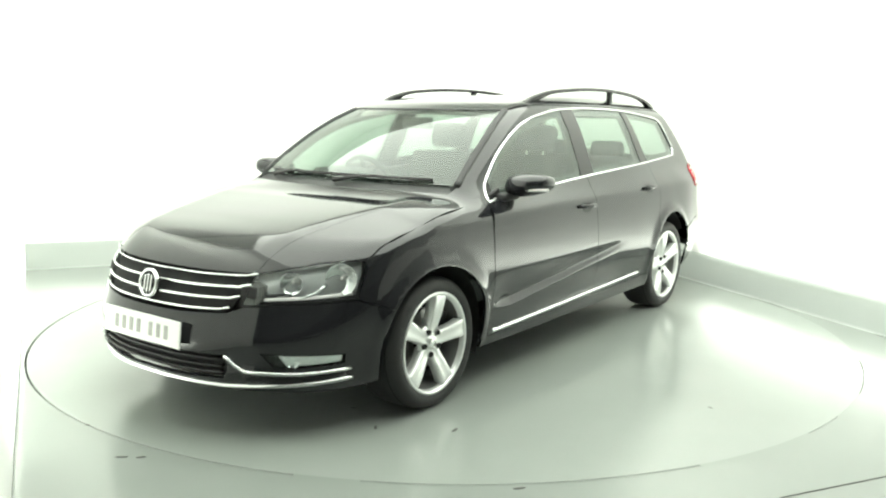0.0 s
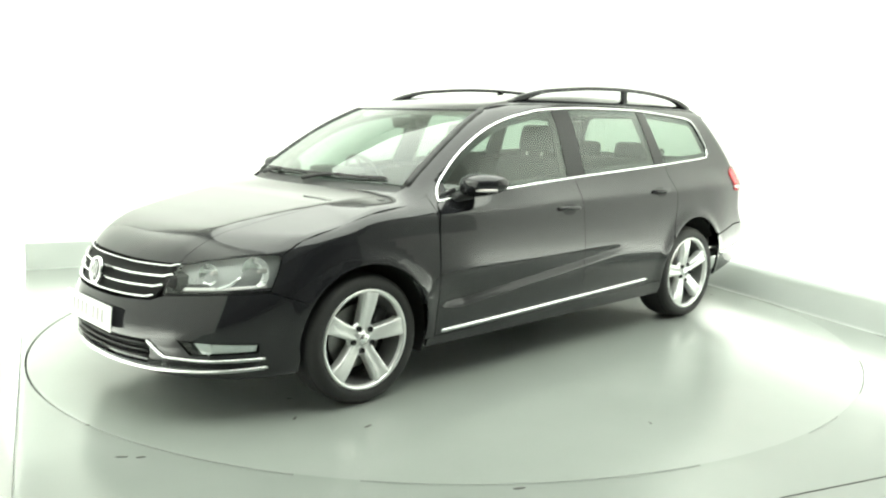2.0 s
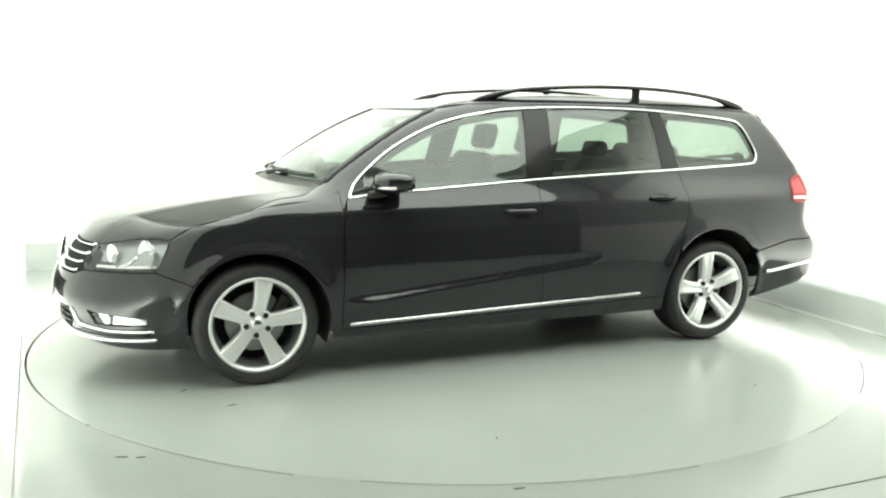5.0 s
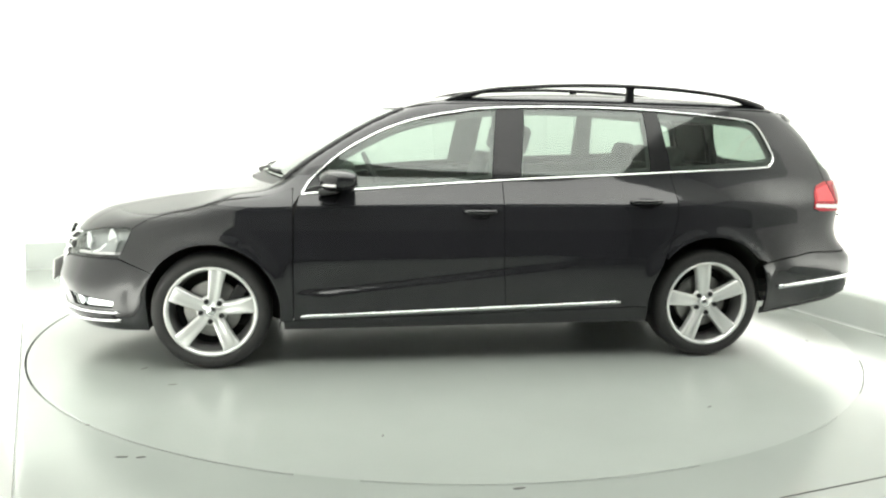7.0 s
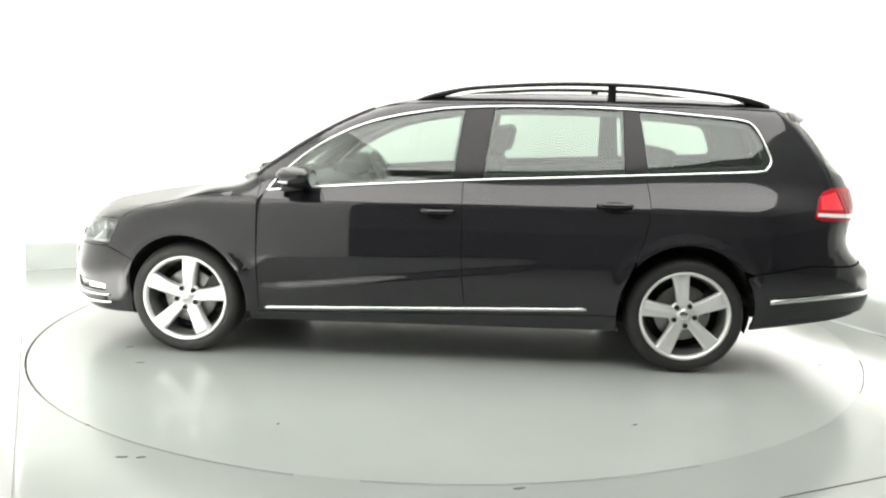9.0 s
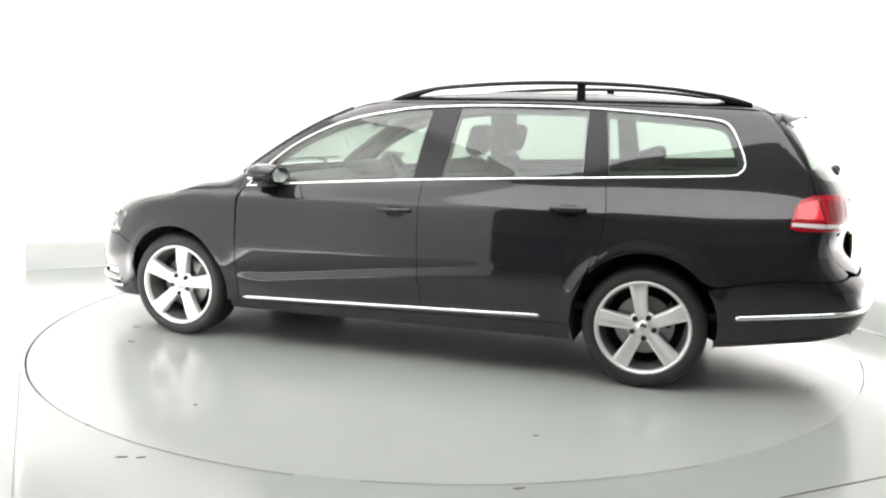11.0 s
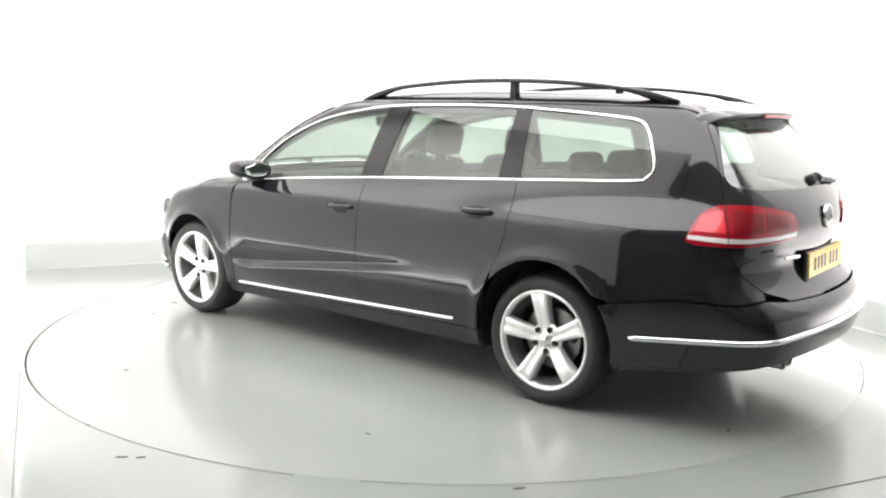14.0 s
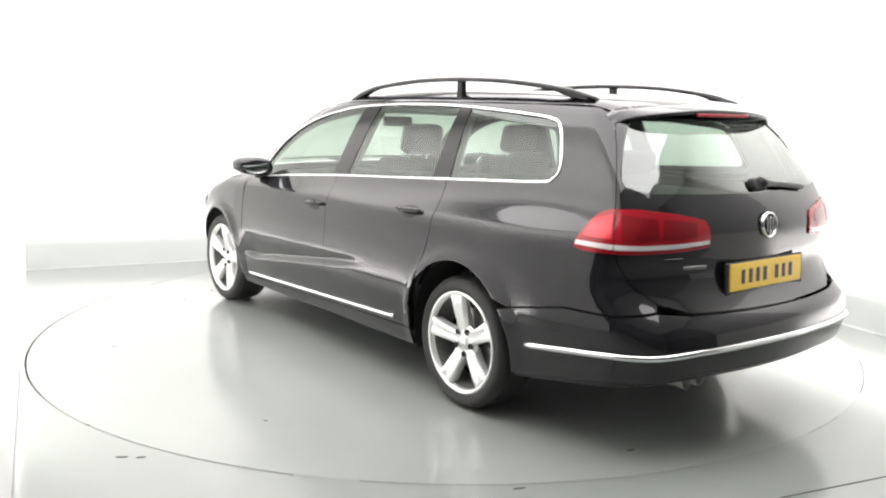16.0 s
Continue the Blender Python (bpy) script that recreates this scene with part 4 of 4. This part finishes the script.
def build_rear_lamps():
    out = [(-1.985, 0.838), (-1.998, 0.87), (-2.03, 0.925), (-2.065, 0.962), (-2.12, 0.985), (-2.22, 0.988), (-2.37, 0.968), (-2.50, 0.942), (-2.522, 0.915), (-2.532, 0.86), (-2.52, 0.838), (-2.383, 0.826), (-2.2, 0.822), (-2.02, 0.824)]
    white = [(-1.998, 0.862), (-2.13, 0.858), (-2.25, 0.856), (-2.38, 0.858), (-2.524, 0.866), (-2.524, 0.851), (-2.38, 0.841), (-2.25, 0.838), (-2.13, 0.839), (-1.995, 0.846)]
    deep = material("deep_red_lens", (0.22, 0.004, 0.010), 0.12, coat=0.4, grain=0.3, scale=160)
    for side in (1, -1):
        lamp = panel("tail_light", out, RED, car, side=side, lift=0.007, thick=0.016, gap=0.0, label="red tail light with a white band", step=0.025)
        panel("reversing_band", white, WHITE_LENS, lamp, side=side, lift=0.0095, thick=0.004, gap=0.0, step=0.02)
        for s0, s1, z0, z1 in ((-2.16, -2.29, 0.962, 0.876), (-2.31, -2.46, 0.945, 0.880)):
            panel("lamp_panel", rounded([(s0, z0 + 0.006), (s1, z0 - 0.012), (s1, z1), (s0, z1 - 0.004)], 0.012), deep, lamp, side=side, lift=0.0085, thick=0.004, gap=0.0, step=0.02)
        strip("lamp_split", [(-2.136, 0.985), (-2.138, 0.83)], 0.005, 0.0105, GLOSS_BLACK, lamp, side)
        panel("lamp_panel", [(-2.05, 0.94), (-2.13, 0.965), (-2.13, 0.875), (-2.02, 0.878)], material("bright_red_lens", (0.72, 0.035, 0.05), 0.14, coat=0.3, grain=0.2, scale=200) if side > 0 else bpy.data.materials["bright_red_lens"], lamp, side=side, lift=0.009, thick=0.004, gap=0.0, step=0.02)


build_front_lamps()
build_rear_lamps()


# ---- plates, badges, handles, mirrors, rails, wipers ----
def bars(parent, mat, m, count=(4, 3), high=0.058, wide=0.026, pitch=0.052, space=0.034):
    """Plain bars where the plate's characters stand."""
    total = sum(count) * pitch + space
    x = -total / 2 + pitch / 2
    for k_, c in enumerate(count):
        for _ in range(c):
            part("plate_bar", block(wide, 0.002, high, m @ pose(x, -0.0045, 0)), mat, parent)
            x += pitch
        x += space


def badge(x, z, r, turn, name, lean=0.0):
    """A plain round emblem: a chromed ring over a dark disc with a plain chevron bar."""
    m = pose(x, 0, z, 0, 0, turn) @ pose(0, 0, 0, lean, 0, 0)
    ring_ = lathe([(r * 0.80, 0.002), (r * 0.82, 0.010), (r * 0.9, 0.013), (r * 0.98, 0.010), (r, 0.0)], 40)
    ob = solid(name, [m @ Vector(q) for q in ring_[0]], ring_[1], CHROME, car, "round chrome emblem")
    back = lathe([(0.0005, 0.004), (r * 0.84, 0.004), (r * 0.9, -0.012)], 32)
    solid("emblem_disc", [m @ Vector(q) for q in back[0]], back[1], GLOSS_BLACK, ob)
    for q, a in ((-0.34, 0), (0.0, 0), (0.34, 0)):
        part("emblem_bar", block(r * 0.13, 0.006, r * 1.25 - abs(q) * r * 0.5, m @ pose(q * r, 0.008, 0, 0, a, 0), 0.002, 1), CHROME, ob)


def build_details():
    # plates
    m = pose(2.293, 0, 0.432, -6, 0, 90)
    plate = part("number_plate", block(0.53, 0.008, 0.114, m, 0.003, 1), PLATE_WHITE, car, "white front number plate with plain bars")
    bars(plate, INK_GREY, m)
    m = pose(-2.334, 0, 0.705, -3, 0, -90)
    holder = part("plate_holder", block(0.56, 0.012, 0.14, m @ pose(0, 0.008, -0.008), 0.005, 1), PLASTIC, car)
    plate = part("number_plate", block(0.52, 0.010, 0.112, m, 0.003, 1), PLATE_YELLOW, car, "yellow rear number plate with plain bars")
    bars(plate, PLATE_INK, m)
    part("model_script", block(0.006, 0.11, 0.014, pose(-2.332, 0.49, 0.772, 0, 0, -14), 0.002, 1), CHROME, car)
    badge(2.247, 0.612, 0.062, -90, "front_emblem", 12)
    badge(-2.326, 0.905, 0.055, 90, "rear_emblem", 5)
    for side in (1, -1):
        # door handles
        for x, z in ((-0.045, 0.828), (-0.965, 0.880)):
            y = float(spread(np.array([x]), np.array([z]))[0][1])
            cup = panel("handle_cup", rounded([(x - 0.05, z - 0.036), (x + 0.05, z - 0.034), (x + 0.055, z + 0.022), (x - 0.055, z + 0.022)], 0.034), GLOSS_BLACK, car, side=side, lift=0.001, thick=0.004, gap=0.0, step=0.02)
            path = [(x - 0.092 + 0.184 * i / 12, side * (y + 0.004 + 0.026 * math.sin(math.pi * i / 12) ** 0.6), z + 0.004) for i in range(13)]
            ob = solid("door_handle", *tube(path, [0.006] + [0.010] * 11 + [0.006], 10, 1.25), PAINT, car, "black bar door handle with bright strip")
            path = [(x - 0.07 + 0.14 * i / 8, side * (y + 0.046), z + 0.009) for i in range(9)]
            solid("handle_strip", *tube([(px, side * (abs(py) - 0.012 * (abs(i - 4) / 4) ** 2), pz) for i, (px, py, pz) in enumerate(path)], 0.003, 6), GLOSS_BLACK, ob)
        # door mirror
        def shell(cx, cy, cz, ax, ay, az, x_cut):
            v, f = [], []
            nu, nv = 20, 28
            for i in range(nu + 1):
                th = math.pi * i / nu
                for j in range(nv):
                    ph = 2 * math.pi * j / nv
                    pw = lambda q, e: math.copysign(abs(q) ** e, q)
                    dy = pw(math.cos(th), 0.75)
                    dx, dz = pw(math.sin(th), 0.8) * pw(math.cos(ph), 0.8), pw(math.sin(th), 0.8) * pw(math.sin(ph), 0.85)
                    x = cx + ax * dx + 0.02 * dy
                    z_ = cz + az * dz * (1 - 0.16 * dy) + 0.012 * dy
                    x -= 0.05 * dy * dy * (dy > 0)
                    v.append((max(x, x_cut), side * (cy + ay * dy), z_))
            for i in range(nu):
                f += [(i * nv + j, i * nv + (j + 1) % nv, (i + 1) * nv + (j + 1) % nv, (i + 1) * nv + j) for j in range(nv)]
            return v, (f if side < 0 else [q[::-1] for q in f])
        mirror = solid("door_mirror", *shell(0.70, 0.925, 0.996, 0.10, 0.125, 0.058, 0.615), PAINT, car, "black door mirror with bright indicator strip")
        part("mirror_foot", block(0.10, 0.10, 0.035, pose(0.745, side * 0.83, 0.935, 0, 8, side * -20), 0.012), PLASTIC, mirror)
        part("mirror_base", block(0.13, 0.02, 0.055, pose(0.80, side * 0.785, 0.935, 0, 14, side * 8), 0.009), PLASTIC, mirror)
        glass = lathe([(0.0005, 0), (0.9, 0), (1.0, 0.02)], 28)
        solid("mirror_glass", [(0.612 - 0.1 * y, side * (0.93 + x * 0.088), 0.996 + z * 0.041) for x, y, z in glass[0]], glass[1], MIRROR, mirror)
        path = [(0.70 + 0.10 * math.cos(a) - 0.01, side * (0.925 + 0.13 * math.sin(a)), 0.978) for a in [0.35 + 0.95 * i / 8 for i in range(9)]]
        solid("indicator_strip", *tube(path, 0.007, 8), WHITE_LENS, mirror)
        # roof rail: two feet, a middle post and a bowed bar
        xs = np.linspace(0.11, -1.80, 40)
        zs = curve((0.12, 1.408), (0.04, 1.438), (-0.084, 1.468), (-0.394, 1.500), (-0.70, 1.513), (-1.003, 1.511), (-1.304, 1.495), (-1.543, 1.468), (-1.70, 1.440), (-1.80, 1.410))
        ys = curve((0.12, 0.530), (-0.4, 0.553), (-1.0, 0.553), (-1.5, 0.528), (-1.80, 0.500))
        v, f = [], []
        for x in xs:
            top_z, y = float(zs(x)) + 0.007, float(ys(x))
            deck = float(cover(np.array([x]), np.array([y]))[0][2])
            e = max(float(ease(-0.16, 0.11, x)), float(ease(-1.56, -1.80, x)))
            thick = 0.022 * (1 - e) + max(0.012, (top_z - deck + 0.012)) * e
            w_ = 0.019
            for dy, dz in ((-1, -thick), (-1, -0.006), (-0.55, 0), (0.55, 0), (1, -0.006), (1, -thick)):
                v.append((x, side * (y + dy * w_), top_z + dz))
        f = [(i * 6 + q, i * 6 + (q + 1) % 6, (i + 1) * 6 + (q + 1) % 6, (i + 1) * 6 + q) for i in range(39) for q in range(6)] + [(0, 1, 2, 3, 4, 5), tuple(range(234, 240))]
        rail = solid("roof_rail", v, [q[::-1] for q in f] if side > 0 else f, GLOSS_BLACK, car, "black bowed roof rail")
        y = float(ys(-0.955))
        deck = float(cover(np.array([-0.955]), np.array([y]))[0][2])
        part("rail_post", block(0.045, 0.03, 1.50 - deck + 0.02, pose(-0.955, side * y, (1.50 + deck) / 2 - 0.01), 0.006), GLOSS_BLACK, rail)
    # wipers: two parked blades with arms
    for y0, y1, ya in ((0.56, -0.02, 0.02), (0.0, -0.60, -0.52)):
        pts = []
        for i in range(13):
            y = y0 + (y1 - y0) * i / 12
            xb = float(sweep(y, 1.125)) - 0.02
            z = float(cover(np.array([xb]), np.array([y]))[0][2])
            pts.append((xb, y, z + 0.010))
        blade = solid("wiper", *tube(pts, 0.006, 8, 1.2), PLASTIC, car, "black windscreen wiper blade and arm")
        a = pts[6]
        px = float(sweep(ya, 1.15))
        z = float(cover(np.array([px]), np.array([ya]))[0][2])
        solid("wiper_arm", *tube([(px, ya, z + 0.012), ((px + a[0]) / 2, (ya + a[1]) / 2, (z + a[2]) / 2 + 0.014), (a[0], a[1], a[2] + 0.006)], [0.014, 0.008, 0.006], 8), PLASTIC, blade)
    # roof spoiler
    v, f, n_ = [], [], 29
    for i in range(n_):
        u = -1 + 2 * i / (n_ - 1)
        y = 0.555 * u
        x0, x1 = -1.925 + 0.02 * u * u, -2.075 + 0.11 * u**4 + 0.02 * u * u
        z0 = float(cover(np.array([x0 + 0.01]), np.array([y]))[0][2]) + 0.001
        z1 = z0 - 0.024 - 0.012 * u * u
        for x, z in ((x0, z0), (x0 * 0.5 + x1 * 0.5, (z0 + z1) / 2 + 0.006), (x1 + 0.01, z1), (x1, z1 - 0.006), (x1 + 0.012, z1 - 0.018), (x0 * 0.6 + x1 * 0.4, z1 - 0.022), (x0 - 0.02, z0 - 0.058)):
            v.append((x, y, z))
    f = [(i * 7 + q, (i + 1) * 7 + q, (i + 1) * 7 + (q + 1) % 7, i * 7 + (q + 1) % 7) for i in range(n_ - 1) for q in range(7)] + [tuple(range(7)), tuple(range((n_ - 1) * 7, n_ * 7))[::-1]]
    spoiler = solid("roof_spoiler", v, f, PAINT, car, "black tailgate spoiler with brake light")
    part("brake_light", block(0.012, 0.36, 0.014, pose(-2.072, 0, 1.350), 0.003, 1), RED, spoiler)
    # rear wiper
    pts = []
    for i in range(9):
        y = -0.02 - 0.35 * i / 8
        s = girth(-2.25, y)
        q = spread(np.array([s]), np.array([1.075 - 0.004 * i]))[0]
        pts.append((q[0] - 0.014, q[1], q[2]))
    wiper = solid("rear_wiper", *tube(pts, [0.026, 0.02] + [0.012] * 7, 8), PLASTIC, car, "black rear wiper")
    part("rear_wiper_pivot", block(0.05, 0.09, 0.055, pose(pts[0][0] + 0.012, pts[0][1] + 0.01, pts[0][2] - 0.012, 0, 35, 0), 0.016), PLASTIC, wiper)
    # tailpipes
    for y in (0.42, 0.50):
        pipe = lathe([(0.024, 0.16), (0.024, -0.005), (0.027, -0.008), (0.029, -0.004), (0.029, 0.16)], 24)
        solid("tailpipe", [(-2.33 + yy, y + xx, 0.318 + zz) for xx, yy, zz in pipe[0]], pipe[1], STEEL, car)
    # floor pan, axles
    part("underbody", block(3.9, 1.00, 0.09, pose(-0.05, 0, 0.275), 0.03), UNDER, car)
    part("underbody", block(1.75, 1.60, 0.07, pose(0.0, 0, 0.265), 0.03), UNDER, car)
    for side in (1, -1):
        part("trailing_arm", block(0.42, 0.07, 0.06, pose(-1.12, side * 0.58, 0.215, 0, -10, side * 6), 0.018), UNDER, car)
        part("control_arm", block(0.10, 0.34, 0.045, pose(1.20, side * 0.56, 0.205, side * 8, 0, 0), 0.014), UNDER, car)
        part("jacking_bracket", block(0.09, 0.05, 0.06, pose(0.86, side * 0.70, 0.205), 0.012), PLASTIC, car)
        part("jacking_bracket", block(0.09, 0.05, 0.06, pose(-0.86, side * 0.70, 0.21), 0.012), PLASTIC, car)
    silencer = lathe([(0.0005, -0.24), (0.08, -0.24), (0.095, -0.22), (0.095, 0.22), (0.08, 0.24), (0.0005, 0.24)], 24)
    solid("silencer", [(-1.95 + x, 0.32 + y, 0.305 + z * 0.8) for x, y, z in silencer[0]], silencer[1], STEEL, car, "dull steel exhaust silencer")
    part("engine_block", block(1.15, 1.05, 0.40, pose(1.55, 0, 0.45), 0.05), UNDER, car)
    part("boot_tub", block(1.05, 1.05, 0.5, pose(-1.70, 0, 0.5), 0.06), UNDER, car)


build_details()


# ---- cabin ----
def cushion(sx, sy, sz, m, r):
    return block(sx, sy, sz, m, r, 4)


def seat(x, y, lean=14):
    cushion_ob = part("seat", cushion(0.52, 0.50, 0.16, pose(x + 0.12, y, 0.50, 0, -6, 0), 0.05), FABRIC, car, "charcoal cloth front seat", True)
    part("backrest", cushion(0.14, 0.48, 0.60, pose(x - 0.20, y, 0.80, 0, -lean, 0), 0.06), FABRIC, cushion_ob, "", True)
    part("headrest", cushion(0.09, 0.26, 0.17, pose(x - 0.335, y, 1.195, 0, -lean, 0), 0.04), FABRIC, cushion_ob, "", True)
    for dy in (-0.06, 0.06):
        part("headrest_post", block(0.012, 0.012, 0.12, pose(x - 0.30, y + dy, 1.09, 0, -lean, 0)), STEEL, cushion_ob)


def build_cabin():
    seat(-0.02, 0.36)
    seat(-0.05, -0.36)
    bench = part("rear_bench", cushion(0.50, 1.25, 0.17, pose(-0.83, 0, 0.50, 0, -5, 0), 0.05), FABRIC, car, "charcoal cloth rear bench seat", True)
    part("backrest", cushion(0.15, 1.25, 0.58, pose(-1.15, 0, 0.78, 0, -20, 0), 0.06), FABRIC, bench, "", True)
    for y in (0.40, 0.0, -0.40):
        part("headrest", cushion(0.09, 0.25, 0.13, pose(-1.28, y, 1.10, 0, -18, 0), 0.04), FABRIC, bench, "", True)
    # dashboard
    prof = [(1.02, 0.86), (0.98, 0.945), (0.80, 0.955), (0.66, 0.94), (0.60, 0.90), (0.60, 0.78), (0.68, 0.60), (0.80, 0.50), (1.02, 0.50)]
    v = [(x - 0.10 * (abs(y) / 0.7) ** 2 * (x > 0.7), y, z) for y in (-0.68, -0.35, 0, 0.35, 0.68) for x, z in prof]
    f = [(i * 9 + q, i * 9 + (q + 1) % 9, (i + 1) * 9 + (q + 1) % 9, (i + 1) * 9 + q) for i in range(4) for q in range(9)] + [tuple(range(9))[::-1], tuple(range(36, 45))]
    dash = solid("dashboard", v, f, TRIM, car, "dark grey moulded dashboard")
    part("instrument_hood", cushion(0.18, 0.36, 0.09, pose(0.66, -0.36, 0.97), 0.03), TRIM, dash)
    # steering wheel on the car's right
    ring_ = [(0.19 * math.cos(a), 0.19 * math.sin(a)) for a in [2 * math.pi * i / 36 for i in range(37)]]
    m = pose(0.43, -0.36, 0.90, 0, -65, 0)
    wheel = solid("steering_wheel", *tube([m @ Vector((q, p, 0)) for p, q in ring_], 0.016, 8), PLASTIC, car, "black steering wheel")
    part("wheel_boss", cushion(0.14, 0.16, 0.05, m, 0.02), PLASTIC, wheel)
    for a in (0, 180, 270):
        part("wheel_spoke", block(0.15, 0.035, 0.015, m @ pose(0, 0, 0, 0, 0, a + 90) @ pose(0.1, 0, 0), 0.005), PLASTIC, wheel)
    part("inner_mirror", cushion(0.03, 0.22, 0.065, pose(0.42, 0, 1.285, 0, 12, 0), 0.012), PLASTIC, car)
    part("centre_console", block(0.9, 0.22, 0.28, pose(0.25, 0, 0.48), 0.04), TRIM, car)
    part("cabin_floor", block(2.9, 1.4, 0.04, pose(-0.55, 0, 0.36)), TRIM, car)
    part("boot_floor", block(1.0, 1.1, 0.04, pose(-1.75, 0, 0.64)), TRIM, car)
    part("load_cover", block(0.85, 1.08, 0.012, pose(-1.72, 0, 0.97), 0.004), COVER, car, "grey roller load cover")
    # headlining and inner trims
    panel("headlining", [(0.36, 0.50), (-0.1, 0.555), (-0.9, 0.56), (-1.5, 0.535), (-1.88, 0.48), (-1.88, -0.48), (-1.5, -0.535), (-0.9, -0.56), (-0.1, -0.555), (0.36, -0.50)], LINING, car, "t", sink=0.035, gap=0.0, step=0.1)
    below = lambda s: 0.925 + (0.8 - s) * 0.052
    for side in (1, -1):
        panel("door_trim", [(0.90, 0.30), (0.88, 0.90), (0.4, below(0.4)), (-0.2, below(-0.2) - 0.01), (-1.1, below(-1.1) - 0.01), (-1.8, 1.03), (-2.05, 0.98), (-2.05, 0.68), (-1.72, 0.68), (-1.65, 0.72), (-1.4, 0.75), (-1.1, 0.70), (-1.0, 0.52), (-0.98, 0.30)], TRIM, car, side=side, sink=0.055, gap=0.0, step=0.08)
        panel("pillar_trim", [(-1.78, 1.29), (-1.85, 1.10), (-1.80, 1.04), (-2.08, 1.02), (-2.07, 1.15), (-2.04, 1.30)], TRIM, car, side=side, sink=0.035, gap=0.0, step=0.08)
        panel("pillar_trim", [(-0.10, 0.99), (-0.15, 1.36), (-0.33, 1.36), (-0.29, 1.0)], TRIM, car, side=side, sink=0.03, gap=0.0, step=0.08)
        panel("pillar_trim", [(-1.01, 1.03), (-1.0, 1.36), (-1.11, 1.36), (-1.15, 1.04)], TRIM, car, side=side, sink=0.03, gap=0.0, step=0.08)


build_cabin()


# ---- motion: the turntable carries the car round, starting gently ----
def motions():
    turns = [(0.0, 233.82), (0.5, 232.15), (1.0, 229.50), (1.5, 226.20), (2.0, 222.68), (2.5, 219.23), (3.0, 215.80), (3.5, 212.38), (4.0, 208.96), (5.0, 202.15), (6.5, 191.98),
             (7.0, 188.58), (7.5, 185.20), (8.0, 181.83), (8.5, 178.46), (9.0, 175.06), (10.0, 168.27), (11.5, 158.08), (12.0, 154.66), (12.5, 151.26), (13.0, 147.90), (13.5, 144.53),
             (14.0, 141.15), (14.5, 137.77), (15.0, 134.36), (15.5, 130.98), (16.0, 127.55)]
    walk(turntable, [(t, pose(0, 0, 0, 0, 0, a)) for t, a in turns])
    walk(car, [(t, pose(0, 0, 0, 0, 0, a) @ pose(0.0104, 0.0929, 0)) for t, a in turns])


motions()
